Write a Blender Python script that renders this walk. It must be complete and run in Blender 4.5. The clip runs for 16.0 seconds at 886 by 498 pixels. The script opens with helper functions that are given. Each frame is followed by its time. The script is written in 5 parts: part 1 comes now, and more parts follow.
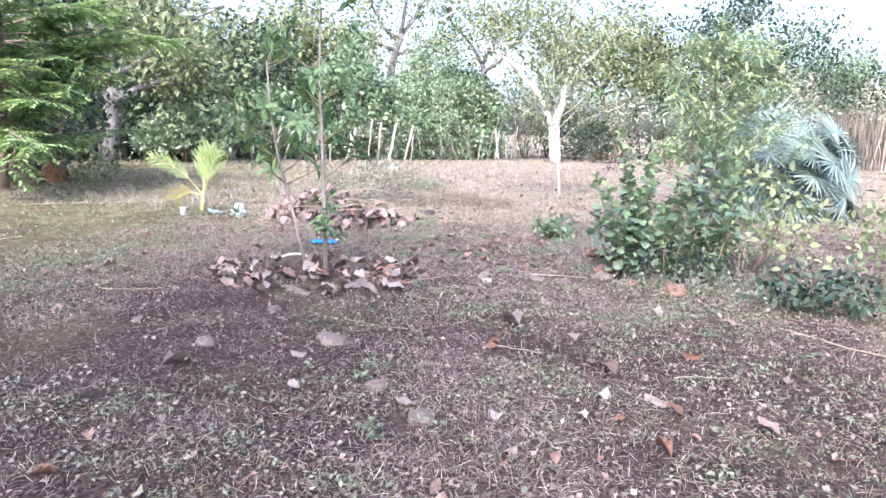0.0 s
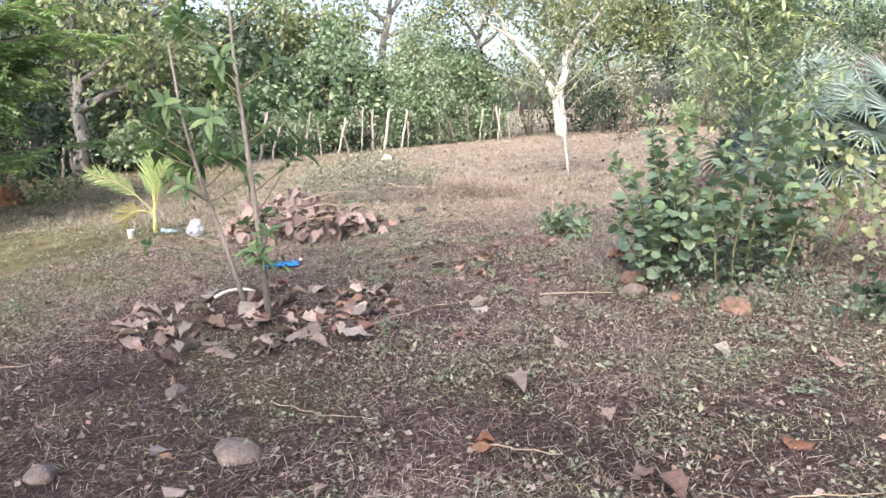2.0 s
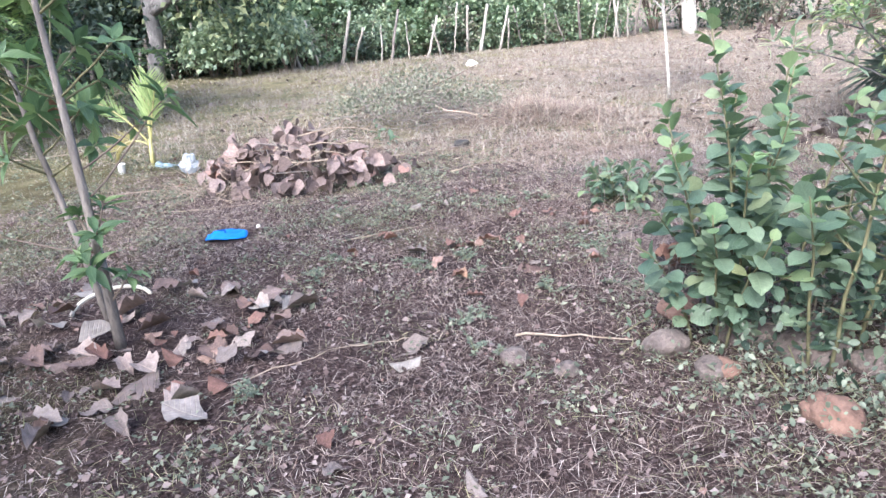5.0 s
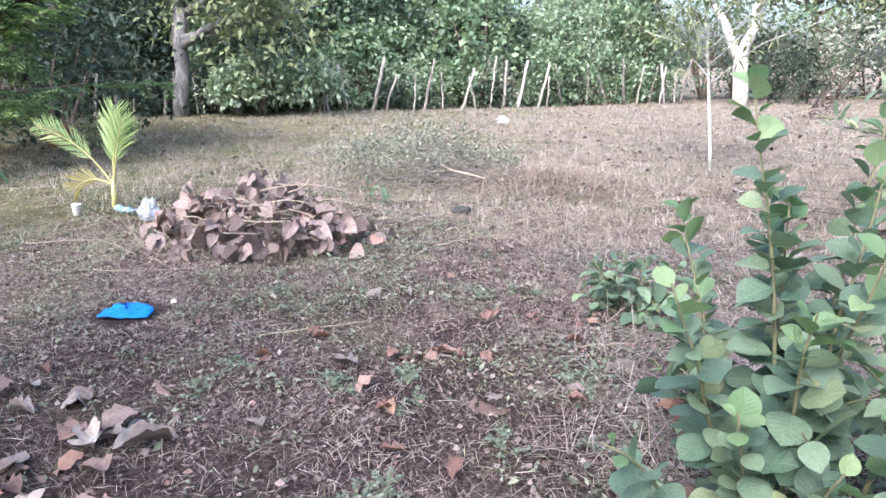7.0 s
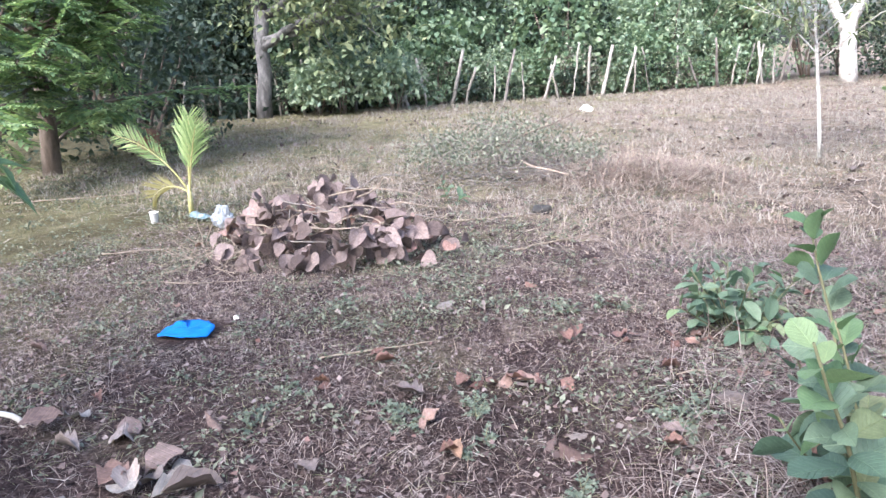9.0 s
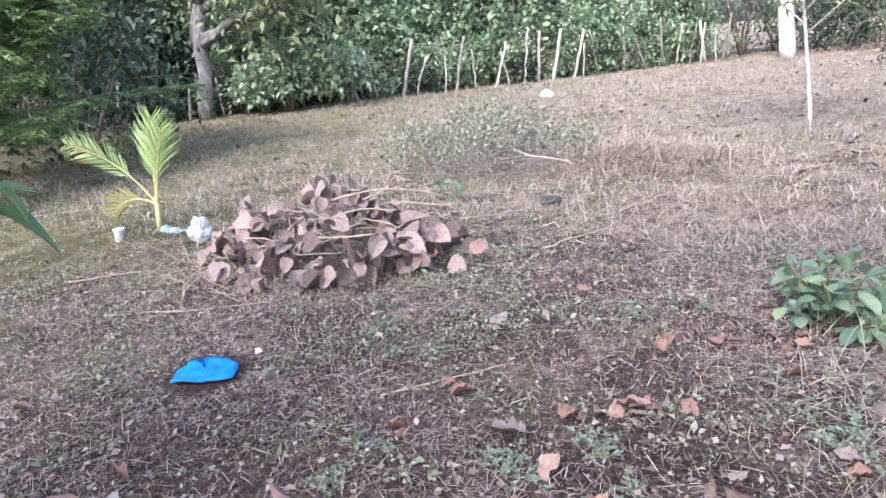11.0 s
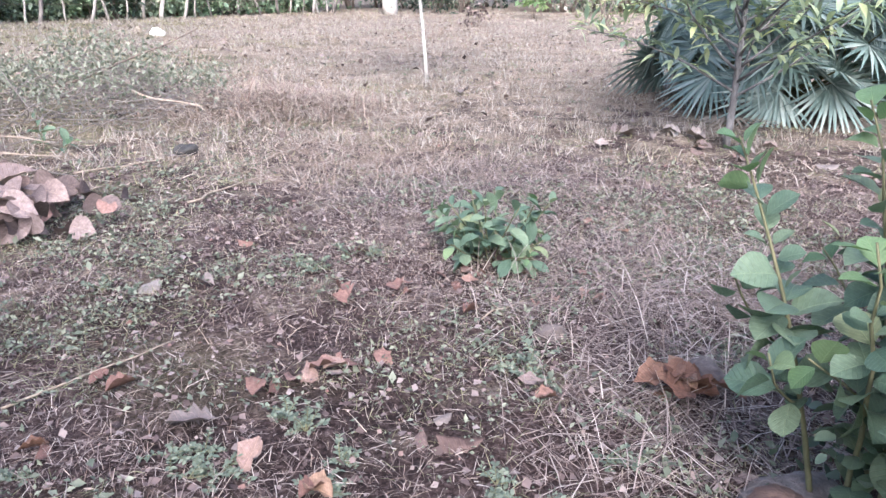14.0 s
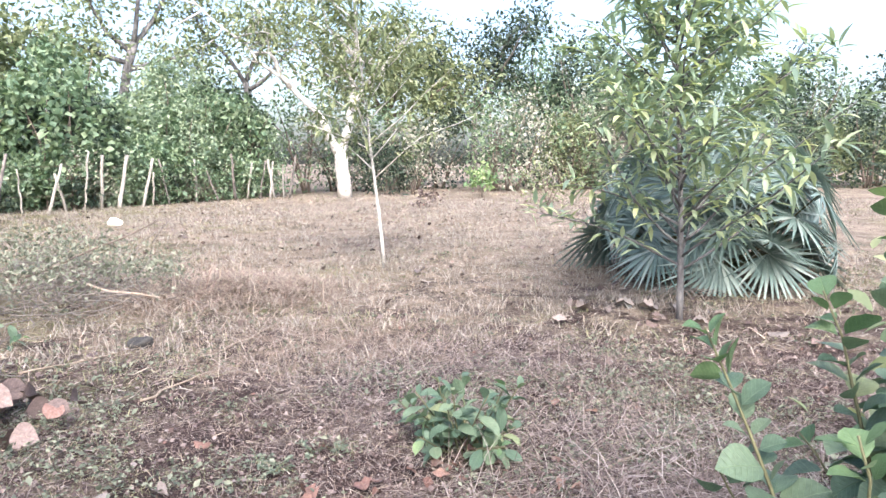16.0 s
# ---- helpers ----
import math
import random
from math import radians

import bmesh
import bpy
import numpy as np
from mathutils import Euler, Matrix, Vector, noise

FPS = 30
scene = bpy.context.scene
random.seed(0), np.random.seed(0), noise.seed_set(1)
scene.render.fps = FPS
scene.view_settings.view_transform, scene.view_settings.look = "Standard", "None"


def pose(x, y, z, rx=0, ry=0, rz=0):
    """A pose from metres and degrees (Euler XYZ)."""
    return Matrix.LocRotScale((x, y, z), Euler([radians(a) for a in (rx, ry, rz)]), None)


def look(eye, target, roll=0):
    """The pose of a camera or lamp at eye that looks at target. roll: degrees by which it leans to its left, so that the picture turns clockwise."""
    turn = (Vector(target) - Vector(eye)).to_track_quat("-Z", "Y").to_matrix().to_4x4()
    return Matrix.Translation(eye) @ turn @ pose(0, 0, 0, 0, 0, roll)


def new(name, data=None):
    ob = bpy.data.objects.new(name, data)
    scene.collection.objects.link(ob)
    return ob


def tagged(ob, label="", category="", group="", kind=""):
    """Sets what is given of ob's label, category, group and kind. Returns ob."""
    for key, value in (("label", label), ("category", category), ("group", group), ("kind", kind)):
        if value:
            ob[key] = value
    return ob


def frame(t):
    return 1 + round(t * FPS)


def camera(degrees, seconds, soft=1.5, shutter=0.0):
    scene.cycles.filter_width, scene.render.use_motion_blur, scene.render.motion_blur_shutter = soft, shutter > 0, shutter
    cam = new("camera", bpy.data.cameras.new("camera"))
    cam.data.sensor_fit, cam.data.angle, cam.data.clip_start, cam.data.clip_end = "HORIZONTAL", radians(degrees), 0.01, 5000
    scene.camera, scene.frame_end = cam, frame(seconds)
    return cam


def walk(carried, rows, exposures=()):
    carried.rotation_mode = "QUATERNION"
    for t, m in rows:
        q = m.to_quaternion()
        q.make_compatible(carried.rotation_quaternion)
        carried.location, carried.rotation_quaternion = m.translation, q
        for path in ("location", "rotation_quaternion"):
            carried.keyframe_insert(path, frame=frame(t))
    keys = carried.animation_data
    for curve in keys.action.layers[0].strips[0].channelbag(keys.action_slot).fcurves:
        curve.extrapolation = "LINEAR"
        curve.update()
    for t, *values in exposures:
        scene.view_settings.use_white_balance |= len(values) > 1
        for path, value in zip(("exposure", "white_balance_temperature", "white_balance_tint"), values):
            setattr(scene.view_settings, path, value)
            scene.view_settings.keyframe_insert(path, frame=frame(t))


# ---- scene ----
cam = camera(65.0, 16.0)
PATH = [
    (0, (1.408, -1.264, 1.283), (1.213, 0.698, 0.95), 1.8),
    (0.5, (1.374, -0.921, 1.295), (1.251, 1.041, 0.929), -1.8),
    (1, (1.421, -0.475, 1.287), (1.328, 1.481, 0.876), -1.7),
    (1.5, (1.426, -0.101, 1.318), (1.385, 1.851, 0.886), -2.7),
    (2, (1.511, 0.278, 1.289), (1.275, 2.227, 0.907), -3.1),
    (2.5, (1.631, 0.661, 1.318), (1.376, 2.58, 0.818), -1.5),
    (3, (1.663, 0.977, 1.3), (1.514, 2.915, 0.829), -0.5),
    (3.2, (1.683, 1.106, 1.307), (1.442, 3.013, 0.752), -2.0),
    (5.3, (2.261, 2.376, 1.416), (1.675, 4.175, 0.771), -3.8),
    (5.5, (2.292, 2.471, 1.418), (1.769, 4.301, 0.804), -1.6),
    (6, (2.263, 2.746, 1.386), (1.757, 4.605, 0.85), 1.4),
    (6.5, (2.252, 3.109, 1.36), (1.61, 4.922, 0.81), 1.4),
    (7, (2.273, 3.396, 1.349), (1.582, 5.203, 0.843), -0.0),
    (7.5, (2.286, 3.651, 1.358), (1.776, 5.473, 0.71), 3.1),
    (8, (2.324, 3.751, 1.358), (1.537, 5.5, 0.79), 1.8),
    (8.5, (2.306, 3.771, 1.369), (1.446, 5.503, 0.856), -2.9),
    (8.7, (2.266, 3.754, 1.366), (1.352, 5.454, 0.842), -2.9),
    (10.8, (1.554, 3.951, 1.298), (0.713, 5.69, 0.777), -1.8),
    (11, (1.468, 3.979, 1.33), (0.714, 5.747, 0.774), -5.1),
    (11.5, (1.307, 4.021, 1.326), (0.647, 5.812, 0.729), -1.4),
    (12, (1.22, 4.145, 1.31), (0.382, 5.856, 0.701), -3.0),
    (12.5, (1.18, 4.209, 1.28), (0.173, 5.809, 0.63), -0.6),
    (13, (1.262, 4.252, 1.266), (0.66, 6.014, 0.535), 1.8),
    (13.5, (1.251, 4.227, 1.264), (1.219, 6.095, 0.55), 2.5),
    (14, (1.237, 4.227, 1.246), (1.522, 6.07, 0.524), 1.2),
    (14.5, (1.229, 4.224, 1.26), (1.641, 6.059, 0.578), 0.0),
    (15, (1.212, 4.229, 1.285), (1.712, 6.079, 0.713), -1.9),
    (15.5, (1.187, 4.243, 1.308), (1.636, 6.128, 0.813), -1.4),
    (16, (1.198, 4.26, 1.316), (1.624, 6.199, 1.07), -0.2),
]
walk(cam, [(t, look(eye, target, roll)) for t, eye, target, roll in PATH],
     [(0, 2.18, 5850, 16), (0.5, 1.84, 6050, 12), (1.5, 1.77, 6600, 11), (2.5, 1.82, 6500, 12), (3.0, 1.92, 6000, 13), (5.5, 1.91, 5750, 12), (11, 1.83, 5750, 13), (12.5, 1.83, 5720, 15), (15.3, 1.80, 5950, 15), (16, 1.89, 6150, 12)])
scene_world = bpy.data.worlds.new("sky")
scene.world = scene_world
scene_world.use_nodes = True
nt = scene_world.node_tree
sky = nt.nodes.new("ShaderNodeTexSky")
sky.sky_type = 'NISHITA'
sky.sun_disc = False
SUN_EL, SUN_AZ = 44.0, 188.0      # degrees; azimuth clockwise from +y
sky.sun_elevation = radians(SUN_EL)
sky.sun_rotation = radians(SUN_AZ)
sky.air_density, sky.dust_density, sky.ozone_density = 1.0, 5.0, 1.0
nt.links.new(sky.outputs[0], nt.nodes["Background"].inputs[0])
nt.nodes["Background"].inputs[1].default_value = 0.15
sun_data = bpy.data.lights.new("sun", 'SUN')
sun_data.energy, sun_data.angle, sun_data.color = 1.5, radians(28.0), (1.0, 0.97, 0.93)
sun = new("sun", sun_data)
sun_from = Vector((math.sin(radians(SUN_AZ)) * math.cos(radians(SUN_EL)), math.cos(radians(SUN_AZ)) * math.cos(radians(SUN_EL)), math.sin(radians(SUN_EL))))
sun.matrix_world = look(tuple(sun_from * 40), (0, 0, 0))

# ---------------------------------------------------------------- materials
RNG = np.random.default_rng(11)


def material(name):
    m = bpy.data.materials.new(name)
    m.use_nodes = True
    return m, m.node_tree.nodes, m.node_tree.links, m.node_tree.nodes["Principled BSDF"]


def ramp(nodes, stops):
    r = nodes.new("ShaderNodeValToRGB")
    while len(r.color_ramp.elements) < len(stops):
        r.color_ramp.elements.new(0.5)
    for e, (p, c) in zip(r.color_ramp.elements, stops):
        e.position, e.color = p, (*c, 1)
    return r


def mixed(nodes, links, fac, a, b, kind='MIX'):
    n = nodes.new("ShaderNodeMix")
    n.data_type, n.blend_type = 'RGBA', kind
    for sock, v in ((n.inputs[0], fac), (n.inputs[6], a), (n.inputs[7], b)):
        if isinstance(v, bpy.types.NodeSocket):
            links.new(v, sock)
        elif isinstance(v, tuple):
            sock.default_value = (*v, 1)
        else:
            sock.default_value = v
    return n.outputs[2]


def noise_out(nodes, links, scale, detail=4, rough=0.55, coord=None, distort=0.0):
    n = nodes.new("ShaderNodeTexNoise")
    n.inputs["Scale"].default_value, n.inputs["Detail"].default_value = scale, detail
    n.inputs["Roughness"].default_value, n.inputs["Distortion"].default_value = rough, distort
    if coord is not None:
        links.new(coord, n.inputs["Vector"])
    return n.outputs["Fac"]


def leaf_material(name, stops, source="island", rough=0.5, through_light=0.3, blotch=0.25, vein=False):
    """Thin leaf: colour differs leaf by leaf, blotched, and lets some light through."""
    m, nodes, links, bsdf = material(name)
    if source == "island":
        rnd = nodes.new("ShaderNodeNewGeometry").outputs["Random Per Island"]
    else:
        rnd = nodes.new("ShaderNodeObjectInfo").outputs["Random"]
    tc = nodes.new("ShaderNodeTexCoord").outputs["Object"]
    col = ramp(nodes, stops)
    links.new(rnd, col.inputs[0])
    n1 = noise_out(nodes, links, 22 if source == "island" else 4.5, 6, 0.7, tc)
    r1 = ramp(nodes, [(0.36, (0.5, 0.46, 0.42)), (0.64, (1.25, 1.22, 1.2))])
    links.new(n1, r1.inputs[0])
    base = mixed(nodes, links, blotch, col.outputs[0], r1.outputs[0], 'MULTIPLY')
    ribs = None
    if vein:
        # midrib and slanting side veins, in the leaf's own length and width
        sp = nodes.new("ShaderNodeSeparateXYZ")
        links.new(tc, sp.inputs[0])

        def calc(op, a, b=0.0):
            n = nodes.new("ShaderNodeMath")
            n.operation = op
            for s, v in zip(n.inputs, (a, b)):
                if isinstance(v, bpy.types.NodeSocket):
                    links.new(v, s)
                else:
                    s.default_value = v
            return n.outputs[0]
        ax = calc('ABSOLUTE', sp.outputs["X"])
        bands = calc('ABSOLUTE', calc('SINE', calc('MULTIPLY', calc('SUBTRACT', sp.outputs["Y"], calc('MULTIPLY', ax, 0.6)), 26.0)))
        ribs = calc('MINIMUM', calc('MULTIPLY', bands, 3.0), calc('MULTIPLY', ax, 40.0))
        ribs = calc('MINIMUM', ribs, 1.0)
        rv = ramp(nodes, [(0.0, (1.45, 1.4, 1.25)), (0.7, (0.96, 0.96, 0.96))])
        links.new(ribs, rv.inputs[0])
        base = mixed(nodes, links, 0.75, base, rv.outputs[0], 'MULTIPLY')
    links.new(base, bsdf.inputs["Base Color"])
    bsdf.inputs["Roughness"].default_value = rough
    bsdf.inputs["Specular IOR Level"].default_value = 0.35
    bump = nodes.new("ShaderNodeBump")
    bump.inputs["Strength"].default_value, bump.inputs["Distance"].default_value = 0.3, 0.004
    links.new(noise_out(nodes, links, 60, 3, 0.5, tc), bump.inputs["Height"])
    links.new(bump.outputs[0], bsdf.inputs["Normal"])
    if ribs is not None:
        b2 = nodes.new("ShaderNodeBump")
        b2.inputs["Strength"].default_value, b2.inputs["Distance"].default_value = 0.5, 0.006
        links.new(ribs, b2.inputs["Height"])
        links.new(b2.outputs[0], bump.inputs["Normal"])
    if through_light > 0:
        tr = nodes.new("ShaderNodeBsdfTranslucent")
        bright = mixed(nodes, links, 1.0, base, (1.15, 1.2, 0.8), 'MULTIPLY')
        links.new(bright, tr.inputs["Color"])
        mx = nodes.new("ShaderNodeMixShader")
        mx.inputs[0].default_value = through_light
        links.new(bsdf.outputs[0], mx.inputs[1])
        links.new(tr.outputs[0], mx.inputs[2])
        links.new(mx.outputs[0], nodes["Material Output"].inputs["Surface"])
    return m


def rough_material(name, stops, scale, rough=0.9, bump_d=0.01, fine=60.0, metal=0.0, stretch=(1, 1, 1)):
    """Bark, stone, cloth and the like: two noises in the colour, and relief."""
    m, nodes, links, bsdf = material(name)
    tc = nodes.new("ShaderNodeTexCoord").outputs["Object"]
    mp = nodes.new("ShaderNodeMapping")
    mp.inputs["Scale"].default_value = stretch
    links.new(tc, mp.inputs[0])
    a = noise_out(nodes, links, scale, 6, 0.65, mp.outputs[0], 0.4)
    b = noise_out(nodes, links, fine, 4, 0.6, mp.outputs[0])
    col = ramp(nodes, stops)
    links.new(a, col.inputs[0])
    r2 = ramp(nodes, [(0.3, (0.6, 0.58, 0.55)), (0.7, (1.15, 1.15, 1.15))])
    links.new(b, r2.inputs[0])
    links.new(mixed(nodes, links, 0.6, col.outputs[0], r2.outputs[0], 'MULTIPLY'), bsdf.inputs["Base Color"])
    bsdf.inputs["Roughness"].default_value, bsdf.inputs["Metallic"].default_value = rough, metal
    bump = nodes.new("ShaderNodeBump")
    bump.inputs["Strength"].default_value, bump.inputs["Distance"].default_value = 0.8, bump_d
    hs = nodes.new("ShaderNodeMath")
    links.new(a, hs.inputs[0])
    links.new(b, hs.inputs[1])
    links.new(hs.outputs[0], bump.inputs["Height"])
    links.new(bump.outputs[0], bsdf.inputs["Normal"])
    return m


def ground_material():
    """Reddish soil with dry thatch, green patches and crumbs of leaf."""
    m, nodes, links, bsdf = material("earth")
    pos = nodes.new("ShaderNodeNewGeometry").outputs["Position"]
    big = noise_out(nodes, links, 0.45, 4, 0.6, pos)
    mid = noise_out(nodes, links, 3.0, 5, 0.65, pos)
    fine = noise_out(nodes, links, 45, 8, 0.78, pos)
    crumb = nodes.new("ShaderNodeTexVoronoi")
    crumb.inputs["Scale"].default_value = 90
    links.new(pos, crumb.inputs["Vector"])
    soil = ramp(nodes, [(0.36, (0.02, 0.012, 0.0115)), (0.46, (0.058, 0.037, 0.035)), (0.54, (0.105, 0.073, 0.069)), (0.66, (0.21, 0.163, 0.155))])
    links.new(fine, soil.inputs[0])
    thatch = ramp(nodes, [(0.38, (0.152, 0.114, 0.0924)), (0.52, (0.337, 0.284, 0.225)), (0.66, (0.487, 0.434, 0.346))])
    links.new(fine, thatch.inputs[0])
    # dry thatch takes over with distance into the field
    sep = nodes.new("ShaderNodeSeparateXYZ")
    links.new(pos, sep.inputs[0])
    rng = nodes.new("ShaderNodeMapRange")
    rng.inputs["From Min"].default_value, rng.inputs["From Max"].default_value = 4.5, 13.0
    rng.inputs["To Min"].default_value, rng.inputs["To Max"].default_value = -0.2, 0.18
    links.new(sep.outputs["Y"], rng.inputs["Value"])
    add = nodes.new("ShaderNodeMath")
    links.new(mid, add.inputs[0])
    links.new(rng.outputs[0], add.inputs[1])
    dry = ramp(nodes, [(0.42, (0, 0, 0)), (0.66, (1, 1, 1))])
    links.new(add.outputs[0], dry.inputs[0])
    c1 = mixed(nodes, links, dry.outputs[0], soil.outputs[0], thatch.outputs[0])
    # greener towards the left of the field
    gx = nodes.new("ShaderNodeMapRange")
    gx.inputs["From Min"].default_value, gx.inputs["From Max"].default_value = 1.0, -6.0
    gx.inputs["To Min"].default_value, gx.inputs["To Max"].default_value = -0.08, 0.3
    links.new(sep.outputs["X"], gx.inputs["Value"])
    add2 = nodes.new("ShaderNodeMath")
    links.new(big, add2.inputs[0])
    links.new(gx.outputs[0], add2.inputs[1])
    gm = ramp(nodes, [(0.48, (0, 0, 0)), (0.72, (0.6, 0.6, 0.6))])
    links.new(add2.outputs[0], gm.inputs[0])
    green = ramp(nodes, [(0.3, (0.1, 0.11, 0.04)), (0.7, (0.27, 0.26, 0.12))])
    links.new(fine, green.inputs[0])
    c2 = mixed(nodes, links, gm.outputs[0], c1, green.outputs[0])
    cr = ramp(nodes, [(0.0, (1.4, 1.36, 1.32)), (0.45, (0.5, 0.47, 0.45))])
    links.new(crumb.outputs["Distance"], cr.inputs[0])
    c3 = mixed(nodes, links, 0.5, c2, cr.outputs[0], 'MULTIPLY')
    patch = noise_out(nodes, links, 1.3, 5, 0.7, pos, 0.6)
    pr = ramp(nodes, [(0.33, (0.5, 0.46, 0.45)), (0.5, (0.95, 0.93, 0.92)), (0.68, (1.3, 1.3, 1.28))])
    links.new(patch, pr.inputs[0])
    c4 = mixed(nodes, links, 0.85, c3, pr.outputs[0], 'MULTIPLY')
    links.new(c4, bsdf.inputs["Base Color"])
    bsdf.inputs["Roughness"].default_value = 0.95
    bsdf.inputs["Specular IOR Level"].default_value = 0.2
    bump = nodes.new("ShaderNodeBump")
    bump.inputs["Strength"].default_value, bump.inputs["Distance"].default_value = 1.0, 0.03
    hs = nodes.new("ShaderNodeMath")
    links.new(fine, hs.inputs[0])
    links.new(mid, hs.inputs[1])
    links.new(hs.outputs[0], bump.inputs["Height"])
    links.new(bump.outputs[0], bsdf.inputs["Normal"])
    return m


EARTH = ground_material()
STRAW = leaf_material("straw", [(0, (0.13, 0.108, 0.0981)), (0.35, (0.235, 0.203, 0.18)), (0.7, (0.34, 0.3, 0.268)), (1, (0.43, 0.4, 0.36))], rough=0.7, through_light=0.15)
PINK_STRAW = leaf_material("reddish_straw", [(0, (0.15, 0.1, 0.082)), (0.5, (0.31, 0.242, 0.2)), (1, (0.47, 0.405, 0.345))], rough=0.7, through_light=0.15)
BROWN_STRAW = leaf_material("brown_straw", [(0, (0.085, 0.06, 0.056)), (0.4, (0.185, 0.142, 0.131)), (0.8, (0.33, 0.278, 0.257)), (1, (0.5, 0.45, 0.415))], rough=0.75, through_light=0.12)
TURF = leaf_material("turf", [(0, (0.11, 0.115, 0.065)), (0.5, (0.2, 0.205, 0.12)), (1, (0.35, 0.33, 0.21))], rough=0.7, through_light=0.2)
WEED = leaf_material("weed_leaf", [(0, (0.085, 0.1, 0.075)), (0.5, (0.15, 0.17, 0.125)), (1, (0.26, 0.275, 0.21))], rough=0.6, through_light=0.2)
BRIGHT_WEED = leaf_material("bright_weed_leaf", [(0, (0.08, 0.105, 0.08)), (0.5, (0.13, 0.16, 0.122)), (1, (0.22, 0.25, 0.19))], rough=0.6, through_light=0.2)
BRUSH_LEAF = leaf_material("brushwood_leaf", [(0, (0.1, 0.115, 0.085)), (0.5, (0.18, 0.198, 0.15)), (1, (0.3, 0.31, 0.25))], rough=0.6, through_light=0.2)
LITTER = leaf_material("litter", [(0, (0.034, 0.023, 0.0215)), (0.35, (0.1, 0.071, 0.067)), (0.75, (0.19, 0.147, 0.139)), (0.95, (0.28, 0.238, 0.226)), (1, (0.2, 0.11, 0.09))], rough=0.85, through_light=0.05)
DRY_LEAF = leaf_material("dry_leaf", [(0, (0.1, 0.066, 0.06)), (0.35, (0.19, 0.138, 0.127)), (0.7, (0.28, 0.226, 0.213)), (1, (0.38, 0.33, 0.31))], "object", 0.75, 0.1, 0.6, vein=True)
RED_LEAF = leaf_material("red_dry_leaf", [(0, (0.145, 0.08, 0.068)), (0.6, (0.23, 0.138, 0.117)), (1, (0.31, 0.22, 0.19))], "object", 0.7, 0.12, 0.6, vein=True)
ORANGE_LEAF = leaf_material("orange_dry_leaf", [(0, (0.13, 0.065, 0.045)), (0.6, (0.2, 0.115, 0.083)), (1, (0.28, 0.185, 0.135))], "object", 0.7, 0.15, 0.75, vein=True)
PALE_LEAF = leaf_material("pale_dry_leaf", [(0, (0.16, 0.13, 0.124)), (0.6, (0.234, 0.206, 0.198)), (1, (0.33, 0.31, 0.294))], "object", 0.75, 0.08, 0.55, vein=True)
PILE_LEAF = leaf_material("withered_leaf", [(0, (0.078, 0.058, 0.055)), (0.2, (0.15, 0.115, 0.112)), (0.5, (0.23, 0.182, 0.178)), (0.8, (0.3, 0.24, 0.232)), (0.95, (0.33, 0.235, 0.215)), (1, (0.28, 0.165, 0.14))], "object", 0.75, 0.12, 0.75, vein=True)
BUSH_LEAF = leaf_material("broad_green_leaf", [(0, (0.082, 0.138, 0.1)), (0.5, (0.13, 0.195, 0.138)), (0.93, (0.18, 0.248, 0.165)), (1, (0.27, 0.3, 0.16))], "object", 0.42, 0.28, 0.35, vein=True)
YOUNG_LEAF = leaf_material("young_green_leaf", [(0, (0.1, 0.175, 0.09)), (0.6, (0.15, 0.235, 0.12)), (1, (0.22, 0.3, 0.16))], "object", 0.42, 0.3, 0.25, vein=True)
LANCE_LEAF = leaf_material("long_green_leaf", [(0, (0.16, 0.225, 0.18)), (0.45, (0.26, 0.34, 0.25)), (0.8, (0.38, 0.44, 0.29)), (1, (0.48, 0.52, 0.28))], "island", 0.4, 0.4, 0.2)
LANCE_PART = leaf_material("long_glossy_leaf", [(0, (0.075, 0.135, 0.075)), (0.6, (0.125, 0.21, 0.105)), (1, (0.21, 0.3, 0.14))], "object", 0.4, 0.34, 0.2, vein=True)
PALE_HEDGE = leaf_material("pale_hedge_leaf", [(0, (0.13, 0.19, 0.14)), (0.5, (0.25, 0.33, 0.235)), (1, (0.42, 0.49, 0.36))], rough=0.45, through_light=0.35)
HEDGE_LEAF = leaf_material("hedge_leaf", [(0, (0.08, 0.135, 0.088)), (0.5, (0.165, 0.245, 0.155)), (1, (0.31, 0.39, 0.25))], rough=0.45, through_light=0.33)
# dark green; on the thicket and left hedge it holds their shade as colour
DARK_SHADE_LEAF = leaf_material("dark_shade_leaf", [(0, (0.022, 0.04, 0.03)), (0.5, (0.05, 0.078, 0.057)), (1, (0.105, 0.138, 0.095))], rough=0.5, through_light=0.22)
OLIVE_LEAF = leaf_material("olive_leaf", [(0, (0.105, 0.138, 0.0782)), (0.5, (0.201, 0.244, 0.138)), (1, (0.323, 0.35, 0.202))], rough=0.55, through_light=0.3)
FEATHER_LEAF = leaf_material("feathery_leaf", [(0, (0.13, 0.22, 0.11)), (0.5, (0.23, 0.34, 0.17)), (1, (0.4, 0.5, 0.25))], rough=0.5, through_light=0.35)
GREY_LEAF = leaf_material("grey_green_leaf", [(0, (0.144, 0.156, 0.119)), (0.5, (0.288, 0.3, 0.238)), (1, (0.456, 0.432, 0.37))], rough=0.7, through_light=0.15)
FAN_LEAF = leaf_material("silver_palm_leaf", [(0, (0.105, 0.16, 0.15)), (0.5, (0.18, 0.25, 0.235)), (1, (0.31, 0.375, 0.35))], rough=0.42, through_light=0.12)
COCO_LEAF = leaf_material("coconut_leaflet", [(0, (0.13, 0.205, 0.08)), (0.5, (0.215, 0.305, 0.12)), (1, (0.35, 0.43, 0.2))], source="object", rough=0.4, through_light=0.35)
